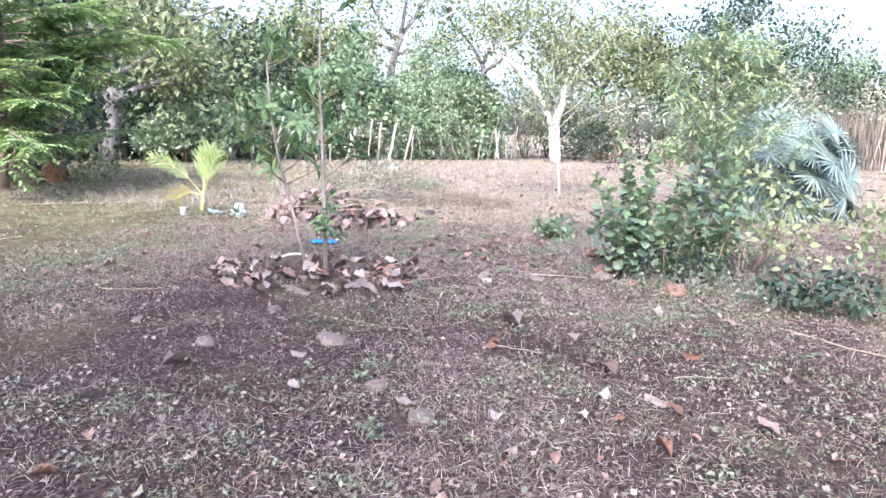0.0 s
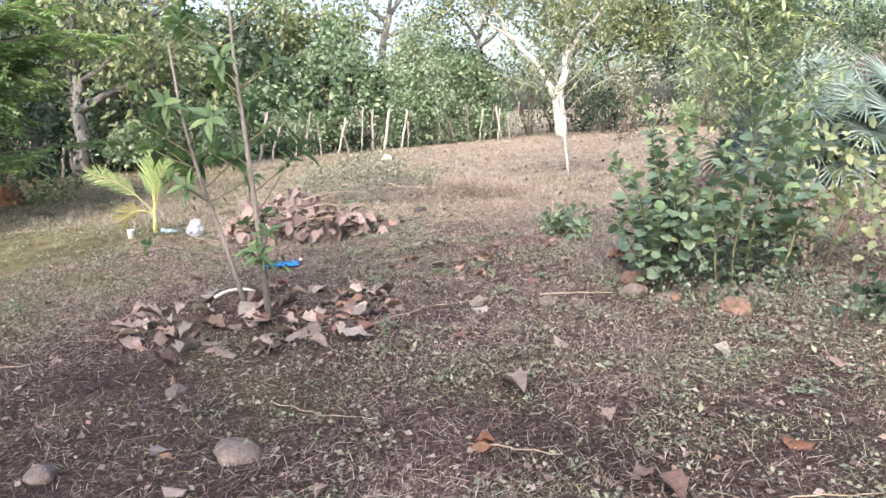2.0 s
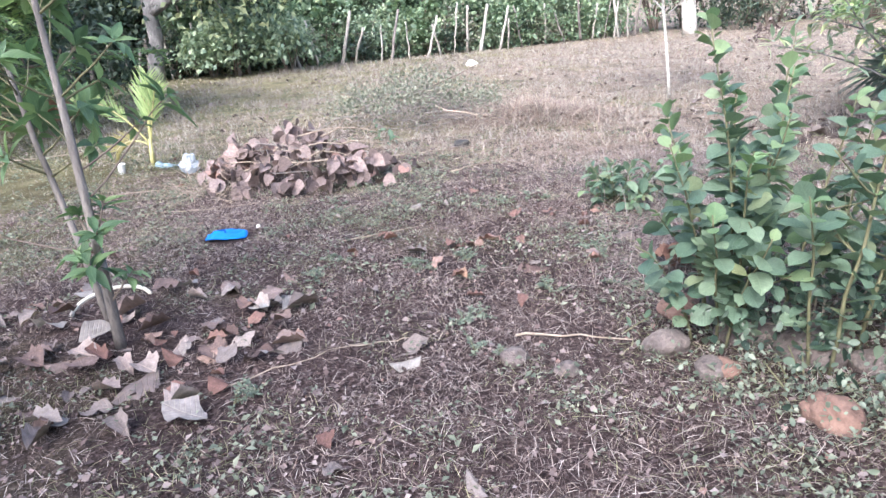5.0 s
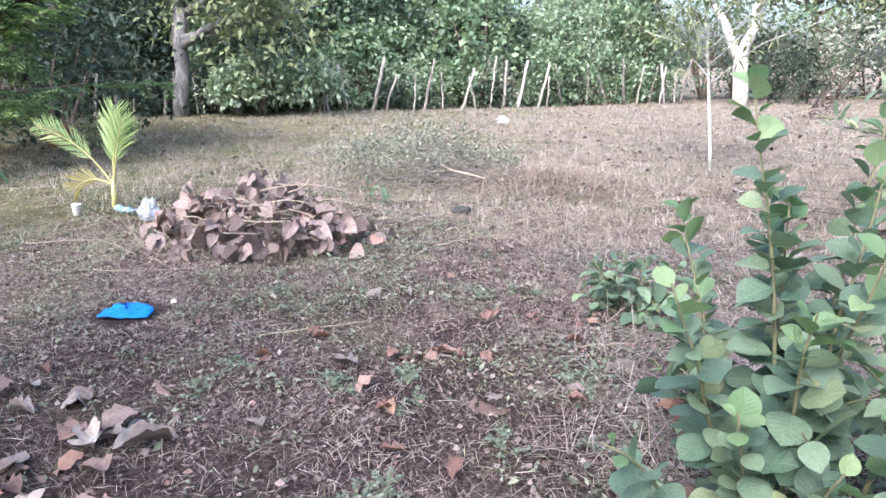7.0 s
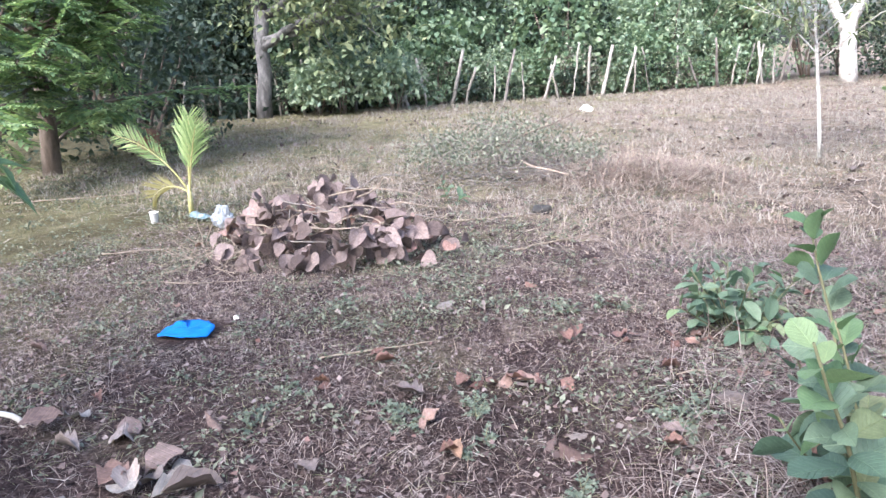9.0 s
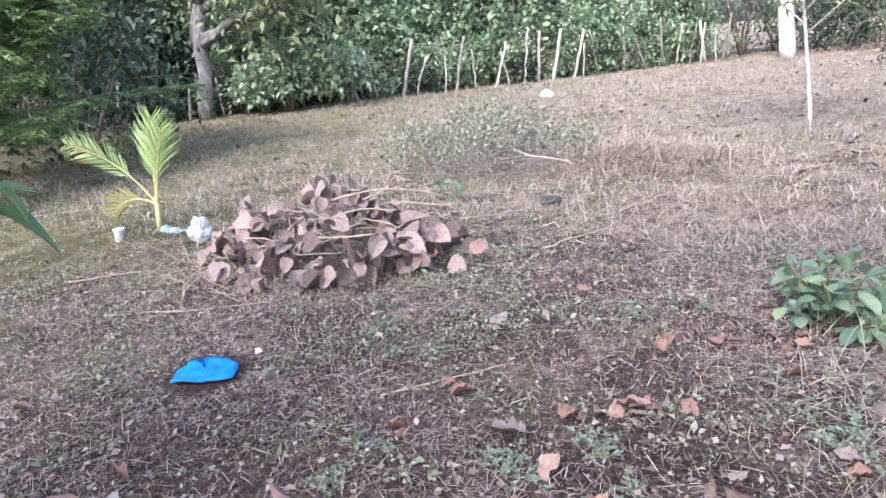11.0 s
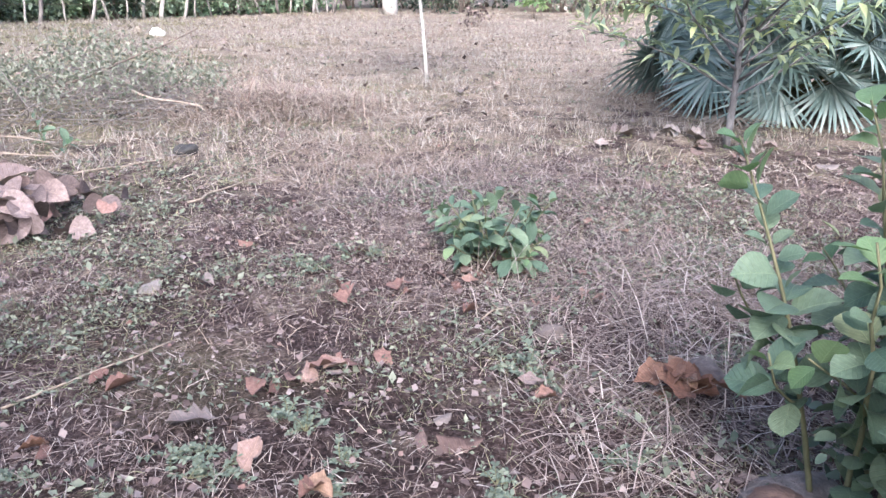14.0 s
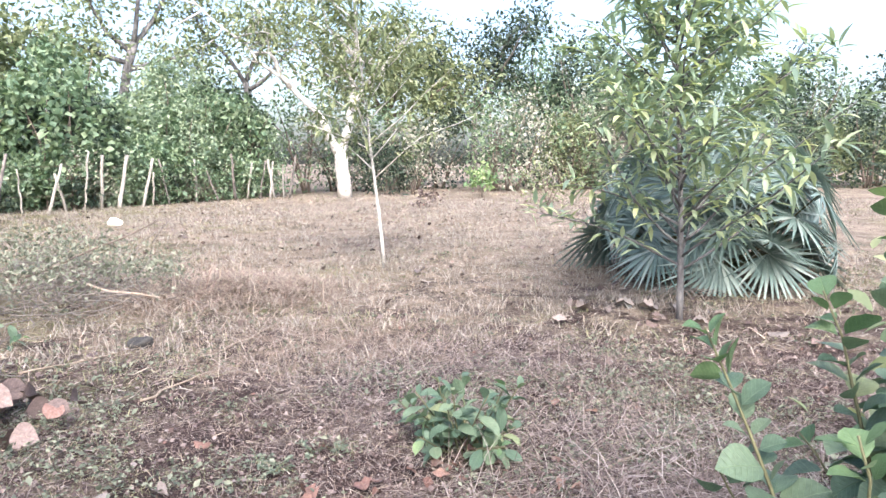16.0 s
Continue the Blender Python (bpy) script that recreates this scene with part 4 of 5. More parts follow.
def twin_sapling():
    """Two thin stems rising from a ring of dead leaves."""
    rng = np.random.default_rng(81)
    root = thing("sapling", (-0.2, 4.58, float(gz(-0.2, 4.58))), "young two-stemmed tree with long glossy green leaves", "tree")
    A = np.array([(-0.2, 4.58, -0.05), (-0.21, 4.59, 0.5), (-0.24, 4.61, 1.1), (-0.27, 4.62, 1.7), (-0.27, 4.64, 2.25)])
    B = np.array([(-0.42, 4.78, -0.05), (-0.55, 4.82, 0.45), (-0.7, 4.85, 0.95), (-0.79, 4.87, 1.4), (-0.83, 4.9, 1.85)])
    for P, r in ((A, 0.026), (B, 0.02)):
        part("trunk", mesh_of("trunk", *tube(P, np.linspace(r, 0.007, 5), 8, 0.05), GREY_BARK, True), root)
        for s in np.r_[rng.uniform(0.4, 1.0, 20), 1.0]:
            a = rng.uniform(0, 6.28)
            p = along(P, [s])[0]
            L = bent(p, (math.cos(a), math.sin(a), 0.5), rng.uniform(0.2, 0.42), 5, 0.08, 0.03, rng)
            br = part("twig", mesh_of("twig", *tube(L, np.linspace(0.006, 0.003, len(L)), 5), GREEN_STEM, True), root)
            whorl(br, L[-1], L[-1] - L[-2], 8, 0.135, 0.36, rng, LANCE_MESHES)
    # the low branch that reaches out towards the path, and the sprouts near the ground
    for P0, w, ln, n, sz in (((-0.22, 4.6, 0.72), (0.2, 0.5, 0.36), 0.62, 9, 0.165), ((-0.23, 4.6, 0.85), (0.1, 0.27, 0.15), 0.36, 6, 0.14), ((-0.21, 4.58, 0.3), (0.25, -0.6, 1), 0.2, 12, 0.12), ((-0.21, 4.59, 0.42), (0.35, -0.25, 0.8), 0.22, 12, 0.12), ((-0.21, 4.59, 0.36), (-0.3, -0.4, 0.8), 0.18, 11, 0.12), ((-0.2, 4.58, 0.24), (0.5, 0.2, 0.6), 0.2, 11, 0.11), ((-0.21, 4.59, 0.5), (-0.5, 0.1, 0.7), 0.2, 10, 0.11), ((-0.21, 4.59, 0.55), (0.4, 0.3, 0.7), 0.18, 9, 0.12), ((-0.55, 4.82, 0.4), (-1, -0.2, 0.1), 0.55, 5, 0.1)):
        L = bent(P0, w, ln, 5, 0.06, 0.03, rng)
        br = part("twig", mesh_of("twig", *tube(L, np.linspace(0.006, 0.003, len(L)), 5), BARK, True), root)
        whorl(br, L[-1], L[-1] - L[-2], n, sz, 0.33, rng, LANCE_MESHES)


twin_sapling()


def lance_tree(name, label, base, height, r, nb, spread, size, seed, start=0.3, leaf_mat=LANCE_LEAF, bark=BARK, dens=5, per=9, fall=-0.25):
    """Slender young tree: rising branches with drooping whorls of long leaves."""
    rng = np.random.default_rng(seed)
    x, y = base
    bz = float(gz(x, y))
    root = thing(name, (x, y, bz), label, "tree")
    T = bent((x, y, bz - 0.05), (0, 0, 1), height, 8, 0.03, 0.05, rng)
    part("trunk", mesh_of("trunk", *tube(T, np.linspace(r, 0.008, len(T)), 8, 0.05, seed), bark, True), root)
    h = Heap()
    for k in range(nb):
        s = start + (0.98 - start) * (k + rng.random()) / nb
        a = k * 2.4 + rng.normal(0, 0.3)
        ln = spread * (1.15 - 0.75 * s) * rng.uniform(0.7, 1.2)
        L = bent(along(T, [s])[0], (math.cos(a), math.sin(a), 0.62), ln, 6, 0.08, 0.03, rng)
        part("branch", mesh_of("branch", *tube(L, np.linspace(r * 0.4, 0.004, len(L)), 5), bark, True), root)
        for q in np.linspace(0.3, 1.0, dens):
            p = along(L, [q])[0]
            n = per
            d = unit(rng.normal(0, 1, (n, 3)) * np.array([1, 1, 0.6]) + unit(L[-1] - L[0]) * 0.5 + np.array([0, 0, fall]))
            h.stamp(LANCE[0], LANCE[1], turns(d, (0, 0, 1), size * 0.25, size * rng.uniform(0.7, 1.25, n)), p + d * 0.02 + rng.normal(0, 0.03, (n, 3)))
    part("crown", h.mesh("crown", leaf_mat, True), root)["kind"] = "stuff"
    return root


lance_tree("young_mango_tree", "young mango tree with long drooping green leaves", (4.36, 9.42), 2.65, 0.03, 50, 1.5, 0.17, 91, 0.17, bark=PALE_GREY_BARK, dens=7, per=9, fall=-0.02)
lance_tree("thin_young_tree", "thin young tree with pale forked stem and yellowish leaves", (2.3, 12.6), 3.1, 0.024, 24, 1.45, 0.15, 92, 0.36, OLIVE_LEAF, WHITE_BARK, 6, 8)


def fan_palm():
    """Clump of stiff blue-grey fan leaves."""
    rng = np.random.default_rng(95)
    cx, cy = 5.85, 11.3
    bz = float(gz(cx, cy))
    root = thing("fan_palm", (cx, cy, bz), "clump of stiff silver-blue fan palm leaves", "palm")
    for k in range(62):
        a = k * 2.4 + rng.normal(0, 0.15)
        tier = (k + 0.5) / 62
        el = radians(10 + 70 * tier)
        ln = rng.uniform(0.85, 1.2) * (0.8 + 0.55 * tier)
        o = np.array([math.cos(a) * math.cos(el), math.sin(a) * math.cos(el), math.sin(el)])
        p0 = np.array([cx + 0.3 * math.cos(a), cy + 0.3 * math.sin(a), bz + 0.1])
        L = bent(p0, o, ln, 4, 0.03, 0.0, rng)
        fr = part("fan_leaf", mesh_of("fan_leaf", *tube(L, np.linspace(0.014, 0.008, 5), 5), GREEN_STEM, True), root)
        hub = L[-1]
        w = unit(L[-1] - L[-2])
        n = 36
        face = unit(np.array([math.cos(a) * 0.9, math.sin(a) * 0.9, 0.45 + 0.5 * tier]) + rng.normal(0, 0.38, 3))
        w = unit(w + np.array([0, 0, 0.25]))
        w = unit(w - face * np.dot(w, face))
        side = unit(np.cross(w, face))
        an = np.linspace(-2.5, 2.5, n)
        d = w[None] * np.cos(an)[:, None] + side[None] * np.sin(an)[:, None]
        rad = rng.uniform(0.6, 0.8) * (0.8 + 0.2 * np.cos(an / 1.5)) * rng.uniform(0.94, 1.04, n)
        d = unit(d - face[None] * (0.05 * (np.arange(n) % 2)[:, None] + 0.02))
        seg = leaf_shape([0.6, 1.0, 0.85, 0.55, 0.3], 0.35, 0.05 + 0.06 * rng.random(), aspect=0.05)
        h = Heap().stamp(seg[0], seg[1], turns(d, face, 0.042, rad), np.repeat(hub[None], n, 0))
        part("blade", h.mesh("blade", FAN_LEAF), fr)
    # dead fans lying at its foot
    for k in range(3):
        a = -2.4 + k * 1.1
        p = np.array([cx + 1.1 * math.cos(a), cy + 1.1 * math.sin(a), bz + 0.06])
        w = np.array([math.cos(a), math.sin(a), -0.03])
        side = np.array([-math.sin(a), math.cos(a), 0.1])
        an = np.linspace(-1.6, 1.6, 22)
        d = unit(w[None] * np.cos(an)[:, None] + side[None] * np.sin(an)[:, None] + np.array([0, 0, -0.02]))
        h = Heap().stamp(STRAP[0], STRAP[1], turns(d, (0, 0, 1), 0.04, 0.5), np.repeat(p[None], 22, 0))
        part("dead_blade", h.mesh("dead_blade", CANE), root, "withered grey fan leaf on the ground")


fan_palm()


LEAFLET = {m.name: mesh_of("leaflet", *STRAP, m, True) for m in (COCO_LEAF, COCO_OLD)}


def coconut_seedling():
    rng = np.random.default_rng(97)
    x, y = -3.15, 8.53
    bz = float(gz(x, y))
    root = thing("coconut_seedling", (x, y, bz), "young coconut palm with upright yellow-green fronds", "palm")
    part("stalk", mesh_of("stalk", *tube([(x, y, bz - 0.03), (x + 0.01, y, bz + 0.12), (x + 0.02, y, bz + 0.3)], [0.03, 0.026, 0.018], 8), COCO_STEM, True), root)
    fronds = [((-0.5, -0.12, 1.0), 0.95, -0.11, COCO_LEAF), ((-0.04, 0.1, 1.0), 0.66, -0.02, COCO_LEAF), ((0.1, 0.0, 1.0), 0.76, -0.02, COCO_LEAF), ((0.3, -0.1, 1.0), 0.7, -0.05, COCO_LEAF), ((-0.55, -0.25, 0.7), 0.42, -0.2, COCO_OLD)]
    for w, ln, lift, mat in fronds:
        L = bent((x + 0.02, y, bz + 0.22), w, ln, 9, 0.02, lift, rng)
        fr = part("frond", mesh_of("frond", *tube(L, np.linspace(0.011, 0.003, len(L)), 5), COCO_STEM, True), root)
        k = 24
        t = np.repeat(np.linspace(0.36, 1.0, k), 2)
        q = along(L, t)
        ax = unit(along(L, np.minimum(t + 0.06, 1)) - along(L, t - 0.06))
        sd = unit(np.cross(ax, np.array([0.25, -1.0, 0.15]))) * np.tile([-1.0, 1.0], k)[:, None]
        d = unit(sd * 0.62 + ax * 0.95 + rng.normal(0, 0.06, (2 * k, 3)))
        l = 0.33 * np.sin(np.clip((t - 0.22) / 0.78, 0, 1) * 2.4 + 0.35) * (0.8 if lift < -0.05 else ln / 0.75)
        MM = turns(d, np.array([0.1, -1.0, 0.3]), 0.0115, np.maximum(l, 0.07))
        for i in range(2 * k):
            put_leaf("leaflet", LEAFLET[mat.name], fr, MM[i], q[i])


coconut_seedling()

# ---------------------------------------------------------------- heaps of cuttings
PILE_SHAPES = [leaf_shape([0.62, 0.95, 1.08, 1.1, 1.0, 0.7], 0.08 + 0.14 * i, 0.15 + 0.13 * i, 0.035, 30 + i) for i in range(5)]
PILE_MESHES = leaf_meshes("leaf", PILE_LEAF, PILE_SHAPES)


def leaf_heap():
    rng = np.random.default_rng(111)
    root = thing("heap_of_cut_branches", (-1.0, 8.0, float(gz(-1.0, 8.0))), "heap of cut branches with big withered pinkish-brown leaves", "brush pile")
    n = 300
    k = 0
    for b in range(26):
        a = rng.uniform(-0.7, 0.7)
        s = np.array([rng.uniform(-1.9, -0.8), rng.uniform(7.5, 8.6), rng.uniform(0.05, 0.3)])
        L = bent(s, (math.cos(a), math.sin(a), 0.15), rng.uniform(0.5, 0.85), 6, 0.15, -0.03, rng)
        L[:, 2] = np.clip(L[:, 2] + 0.12 * (b % 2), 0.03, 0.56)
        part("branch", mesh_of("branch", *tube(L, np.linspace(0.008, 0.003, len(L)), 6), STICK if b % 3 else GREY_BARK, True), root)
    while k < n:
        x, y = rng.uniform(-2.2, 0.1), rng.uniform(7.1, 9.0)
        e = ((x + 1.08) / 0.98) ** 2 + ((y - 8.0 + 0.12 * (x + 1)) / 0.82) ** 2
        if e > 1:
            continue
        if vnoise(x, y, 0.28, 9) < 0.33:
            continue
        top = 0.43 * math.sqrt(1 - e) * (0.35 + 0.95 * float(vnoise(x, y, 0.4, 5)))
        z = float(gz(x, y)) + 0.05 + top * rng.uniform(0.35, 1.0)
        d = unit(np.array([rng.normal(0, 1), rng.normal(-0.3, 1), rng.normal(-0.5, 0.55)]))
        up = unit(np.array([rng.normal(0.0, 0.75), rng.normal(-0.6, 0.75), 0.7]))
        l = rng.uniform(0.085, 0.155)
        put_leaf("leaf", PILE_MESHES[rng.integers(5)], root, turns(d[None], up[None], l * 0.85, l)[0], (x, y, z))
        k += 1
    for ox, oy in ((0.05, 7.92), (0.09, 7.95), (0.0, 7.88)):
        d = unit(np.array([rng.normal(), rng.normal(), -0.3]))
        put_leaf("leaf", PILE_MESHES[rng.integers(5)], root, turns(d[None], np.array([[0.2, -0.7, 0.6]]), 0.09, 0.11)[0], (ox, oy, 0.14))


leaf_heap()


def twig_tangle(name, label, c, radius, height, n, mat, seed, rr=0.004, ln=0.6):
    rng = np.random.default_rng(seed)
    bz = float(gz(*c))
    root = thing(name, (c[0], c[1], bz), label, "brush pile")
    h = Heap()
    for _ in range(n):
        a, q = rng.uniform(0, 6.28), radius * math.sqrt(rng.random())
        s = (c[0] + q * math.cos(a), c[1] + q * math.sin(a), bz + 0.02 + height * rng.random() * (1 - q / radius * 0.7))
        b = rng.uniform(0, 6.28)
        L = bent(s, (math.cos(b), math.sin(b), rng.uniform(-0.2, 0.6)), ln * rng.uniform(0.5, 1.2), 5, 0.25, -0.08, rng)
        L[:, 2] = np.maximum(L[:, 2], bz + 0.01)
        h.add(*tube(L, np.linspace(rr, rr * 0.4, len(L)), 4))
    part("brushwood", h.mesh("brushwood", mat), root)["kind"] = "stuff"
    return root, rng


twig_tangle("dry_twigs", "tangle of bare grey twigs on the ground", (-1.5, 7.4), 0.4, 0.24, 60, STICK, 121, 0.003, 0.5)
heap2, _r = twig_tangle("heap_of_brushwood", "heap of grey-green brushwood with small leaves", (-1.0, 11.2), 1.0, 0.6, 190, GREY_BARK, 122, 0.005, 0.9)
_h = Heap()
_q = _r.uniform(0, 1, (170, 3))
_a, _s = _q[:, 0] * 6.28, np.sqrt(_q[:, 1]) * 1.15
clumps(_h, np.stack([-1.0 + _s * np.cos(_a), 11.2 + 0.8 * _s * np.sin(_a), 0.12 + (0.74 - 0.42 * _s) * (0.3 + 0.7 * _q[:, 2])], 1), 20, (0.1, 0.1, 0.06), 0.05, DIAMOND, 0.5, 0.1, _r)
part("leaves", _h.mesh("leaves", BRUSH_LEAF), heap2)["kind"] = "stuff"
part("branch", mesh_of("branch", *tube(bent((-1.2, 10.9, 0.3), (0.9, 0.25, 0.35), 1.35, 7, 0.08, 0.0, _r), np.linspace(0.014, 0.006, 8), 6), BARK, True), heap2)
part("branch", mesh_of("branch", *tube(bent((-0.5, 10.6, 0.3), (0.75, -0.6, -0.15), 0.8, 6, 0.08, 0.0, _r), np.linspace(0.014, 0.006, 7), 6), STICK, True), heap2)


def straw_heap(name, label, c, radius, height, n, mat, seed, stout=1.0):
    rng = np.random.default_rng(seed)
    bz = float(gz(*c))
    root = thing(name, (c[0], c[1], bz), label, "dry grass", kind="stuff")
    a, q = rng.uniform(0, 6.28, n), rng.random(n) ** 0.62 * rng.uniform(0.8, 1.25, n)
    x, y = c[0] + radius * q * np.cos(a), c[1] + 0.8 * radius * q * np.sin(a)
    P = on_ground(x, y, 0.0)
    P[:, 2] += height * np.clip(1 - q ** 2, 0, 1) * rng.random(n)
    d = unit(np.stack([rng.normal(0, 1, n), rng.normal(0, 1, n), rng.normal(0.1, 0.22, n)], 1))
    part("straw", Heap().stamp(BLADE[0], BLADE[1], turns(d, (0, 0, 1), stout * rng.uniform(0.002, 0.0045, n), rng.uniform(0.08, 0.3, n)), P).mesh("straw", mat), root)


straw_heap("straw_heap", "loose heap of reddish dry grass", (0.55, 11.3), 1.2, 0.24, 5200, PINK_STRAW, 131, 2.2)
straw_heap("straw_heap", "flattened pale straw on the ground", (2.4, 8.3), 1.3, 0.05, 4200, BROWN_STRAW, 132)
straw_heap("straw_heap", "flattened pale straw on the ground", (2.75, 6.7), 1.1, 0.07, 4200, BROWN_STRAW, 133)
straw_heap("straw_heap", "dry straw lying round fieldstones", (2.25, 5.85), 0.5, 0.03, 800, BROWN_STRAW, 135)
straw_heap("straw_heap", "flattened pale straw on the ground", (1.2, 9.3), 1.2, 0.05, 3600, PINK_STRAW, 134)


# ---------------------------------------------------------------- stones and things left lying
def stone(x, y, size, label, mat=STONE, flat=0.65, seed=0, name="stone", sink=0.3):
    rng = np.random.default_rng(900 + seed)
    bm = bmesh.new()
    bmesh.ops.create_icosphere(bm, subdivisions=3, radius=1)
    o = Vector(rng.uniform(0, 50, 3))
    sx, sy = rng.uniform(0.8, 1.15), rng.uniform(0.75, 1.05)
    for v in bm.verts:
        k = 1 + 0.34 * noise.noise(v.co * 1.1 + o) + 0.1 * noise.noise(v.co * 3.2 + o)
        v.co = Vector((v.co.x * sx * k, v.co.y * sy * k, v.co.z * flat * k)) * size / 2
    me = bpy.data.meshes.new(name)
    bm.to_mesh(me)
    bm.free()
    for p in me.polygons:
        p.use_smooth = True
    me.materials.append(mat)
    ob = new(name, me)
    ob.location = (x, y, float(gz(x, y)) + size * flat * 0.5 * (1 - 2 * sink))
    ob.rotation_euler = (0, 0, rng.uniform(0, 6.28))
    return tagged(ob, label, "stone")


STONES = [(1.63, 4.78, 0.13, STONE, "rounded grey fieldstone on bare ground"), (1.86, 4.72, 0.1, STONE, "small grey fieldstone in grass"), (2.24, 5.02, 0.2, STONE, "grey-brown fieldstone under a shrub"),
          (2.3, 5.45, 0.2, RED_STONE, "reddish stone half buried under a shrub"), (2.82, 5.1, 0.3, STONE, "large grey-brown fieldstone under a shrub"), (3.02, 5.0, 0.2, STONE, "grey-brown fieldstone among weeds"),
          (2.44, 6.12, 0.17, STONE, "brown stone in straw under dead leaves"), (2.38, 5.5, 0.28, PALE_BROWN_STONE, "broad flat brown stone by a shrub"), (2.0, 6.46, 0.12, STONE, "small brown stone in grass"), (2.45, 4.85, 0.14, RED_STONE, "reddish stone in weeds"),
          (2.75, 4.55, 0.16, RED_STONE, "reddish stone among weeds"), (0.76, 2.0, 0.12, STONE, "dull grey stone in the soil"), (0.35, 2.72, 0.22, STONE, "broad flat grey stone in the soil"), (-0.36, 2.53, 0.12, STONE, "grey stone in the soil"), (-0.23, 3.35, 0.1, STONE, "small brown stone in the soil"), (1.05, 1.62, 0.12, STONE, "rounded brown stone in grass"), (2.57, 5.23, 0.22, STONE, "grey-brown fieldstone under a shrub"), (2.41, 4.83, 0.15, STONE, "small brown stone among weeds"), (2.78, 4.54, 0.2, RED_STONE, "reddish-brown stone in weeds"), (3.2, 5.3, 0.22, STONE, "grey fieldstone under a shrub")]
for i, (x, y, s, mt, lab) in enumerate(STONES):
    stone(x, y, s, lab, mt, 0.34 if "flat" in lab else 0.62, i)
stone(-2.02, 18.3, 0.27, "white stone block lying in dry grass", PALE_STONE, 0.7, 40, "white_stone", 0.2)
stone(0.1, 9.57, 0.2, "charred black lump in dry grass", BLACK_SCRAP, 0.5, 41, "charred_lump", 0.15)
shrub("dry_weed", "withered dark weed in the dry field", (4.6, 21.6), 0.35, 0.45, LITTER, 0.1, 160, 8, "", 565, 5, 0.05, category="weed")
stone(-8.0, 12.2, 0.5, "reddish-brown termite mound in the shade", TERMITE, 1.0, 43, "termite_mound", 0.2)
stone(-1.4, 6.05, 0.04, "tiny grey pebble on the ground", STONE, 0.7, 44, "pebble", 0.2)
stone(-0.58, 6.44, 0.04, "small pale pebble on the soil", PALE_STONE, 0.7, 45, "pebble", 0.2)


def sheet(name, outline, inset_rows, z_of, mat, thick, label, category):
    """A thin crumpled piece: an outline filled with rings towards its middle, with thickness."""
    O = np.asarray(outline, float)
    c = O.mean(0)
    rings = [c + (O - c) * k for k in np.linspace(1, 0.12, inset_rows)]
    n = len(O)
    top = np.concatenate([np.array([(x, y, z_of(x, y)) for x, y in r]) for r in rings])
    V = np.concatenate([top, top - np.array([0, 0, thick])])
    N = len(top)
    k = np.arange(n)
    q = []
    for i in range(inset_rows - 1):
        f = np.stack([i * n + k, i * n + (k + 1) % n, (i + 1) * n + (k + 1) % n, (i + 1) * n + k], 1)
        q += [f, f[:, ::-1] + N]
    q.append(np.stack([k, k + N, (k + 1) % n + N, (k + 1) % n], 1))
    last = (inset_rows - 1) * n + k
    ob = new(name, mesh_of(name, V, [np.concatenate(q), last[None], (last[::-1] + N)[None]], mat, True))
    return tagged(ob, label, category)


def outline_of(pts, k=5, jitter=0.004, seed=0):
    rng = np.random.default_rng(seed)
    P = np.asarray(pts, float)
    Q = np.concatenate([P[i] + (P[(i + 1) % len(P)] - P[i]) * np.linspace(0, 1, k, endpoint=False)[:, None] for i in range(len(P))])
    return Q + rng.normal(0, jitter, Q.shape)


sheet("blue_rag", outline_of([(-0.74, 6.03), (-0.8, 6.14), (-0.79, 6.23), (-0.68, 6.31), (-0.535, 6.25), (-0.5, 6.15), (-0.6, 6.07)], 5, 0.006, 1), 7,
      lambda x, y: float(gz(-0.65, 6.17)) + 0.02 + 0.018 * float(vnoise(x, y, 0.04, 8)), BLUE_CLOTH, 0.007, "crumpled bright blue rag lying on the ground", "rag")
sheet("teal_scrap", outline_of([(-3.0, 8.38), (-2.86, 8.34), (-2.72, 8.42), (-2.78, 8.5), (-2.95, 8.48)], 4, 0.012, 2), 6,
      lambda x, y: float(gz(x, y)) + 0.02 + 0.09 * float(vnoise(x, y, 0.06, 8)), TEAL_PLASTIC, 0.003, "crumpled teal plastic scrap by a palm seedling", "litter")


def plastic_bag():
    bm = bmesh.new()
    bmesh.ops.create_icosphere(bm, subdivisions=4, radius=1)
    for v in bm.verts:
        k = 1 + 0.35 * noise.noise(v.co * 1.8) + 0.22 * abs(noise.noise(v.co * 4.5))
        v.co = Vector((v.co.x * 0.1 * k, v.co.y * 0.08 * k, v.co.z * 0.075 * k + (0.05 if v.co.z > 0.75 else 0)))
    me = bpy.data.meshes.new("plastic_bag")
    bm.to_mesh(me)
    bm.free()
    me.materials.append(BAG)
    ob = new("plastic_bag", me)
    ob.location = (-2.5, 8.3, float(gz(-2.5, 8.3)) + 0.075)
    tagged(ob, "crumpled translucent white plastic bag on the grass", "bag")


plastic_bag()


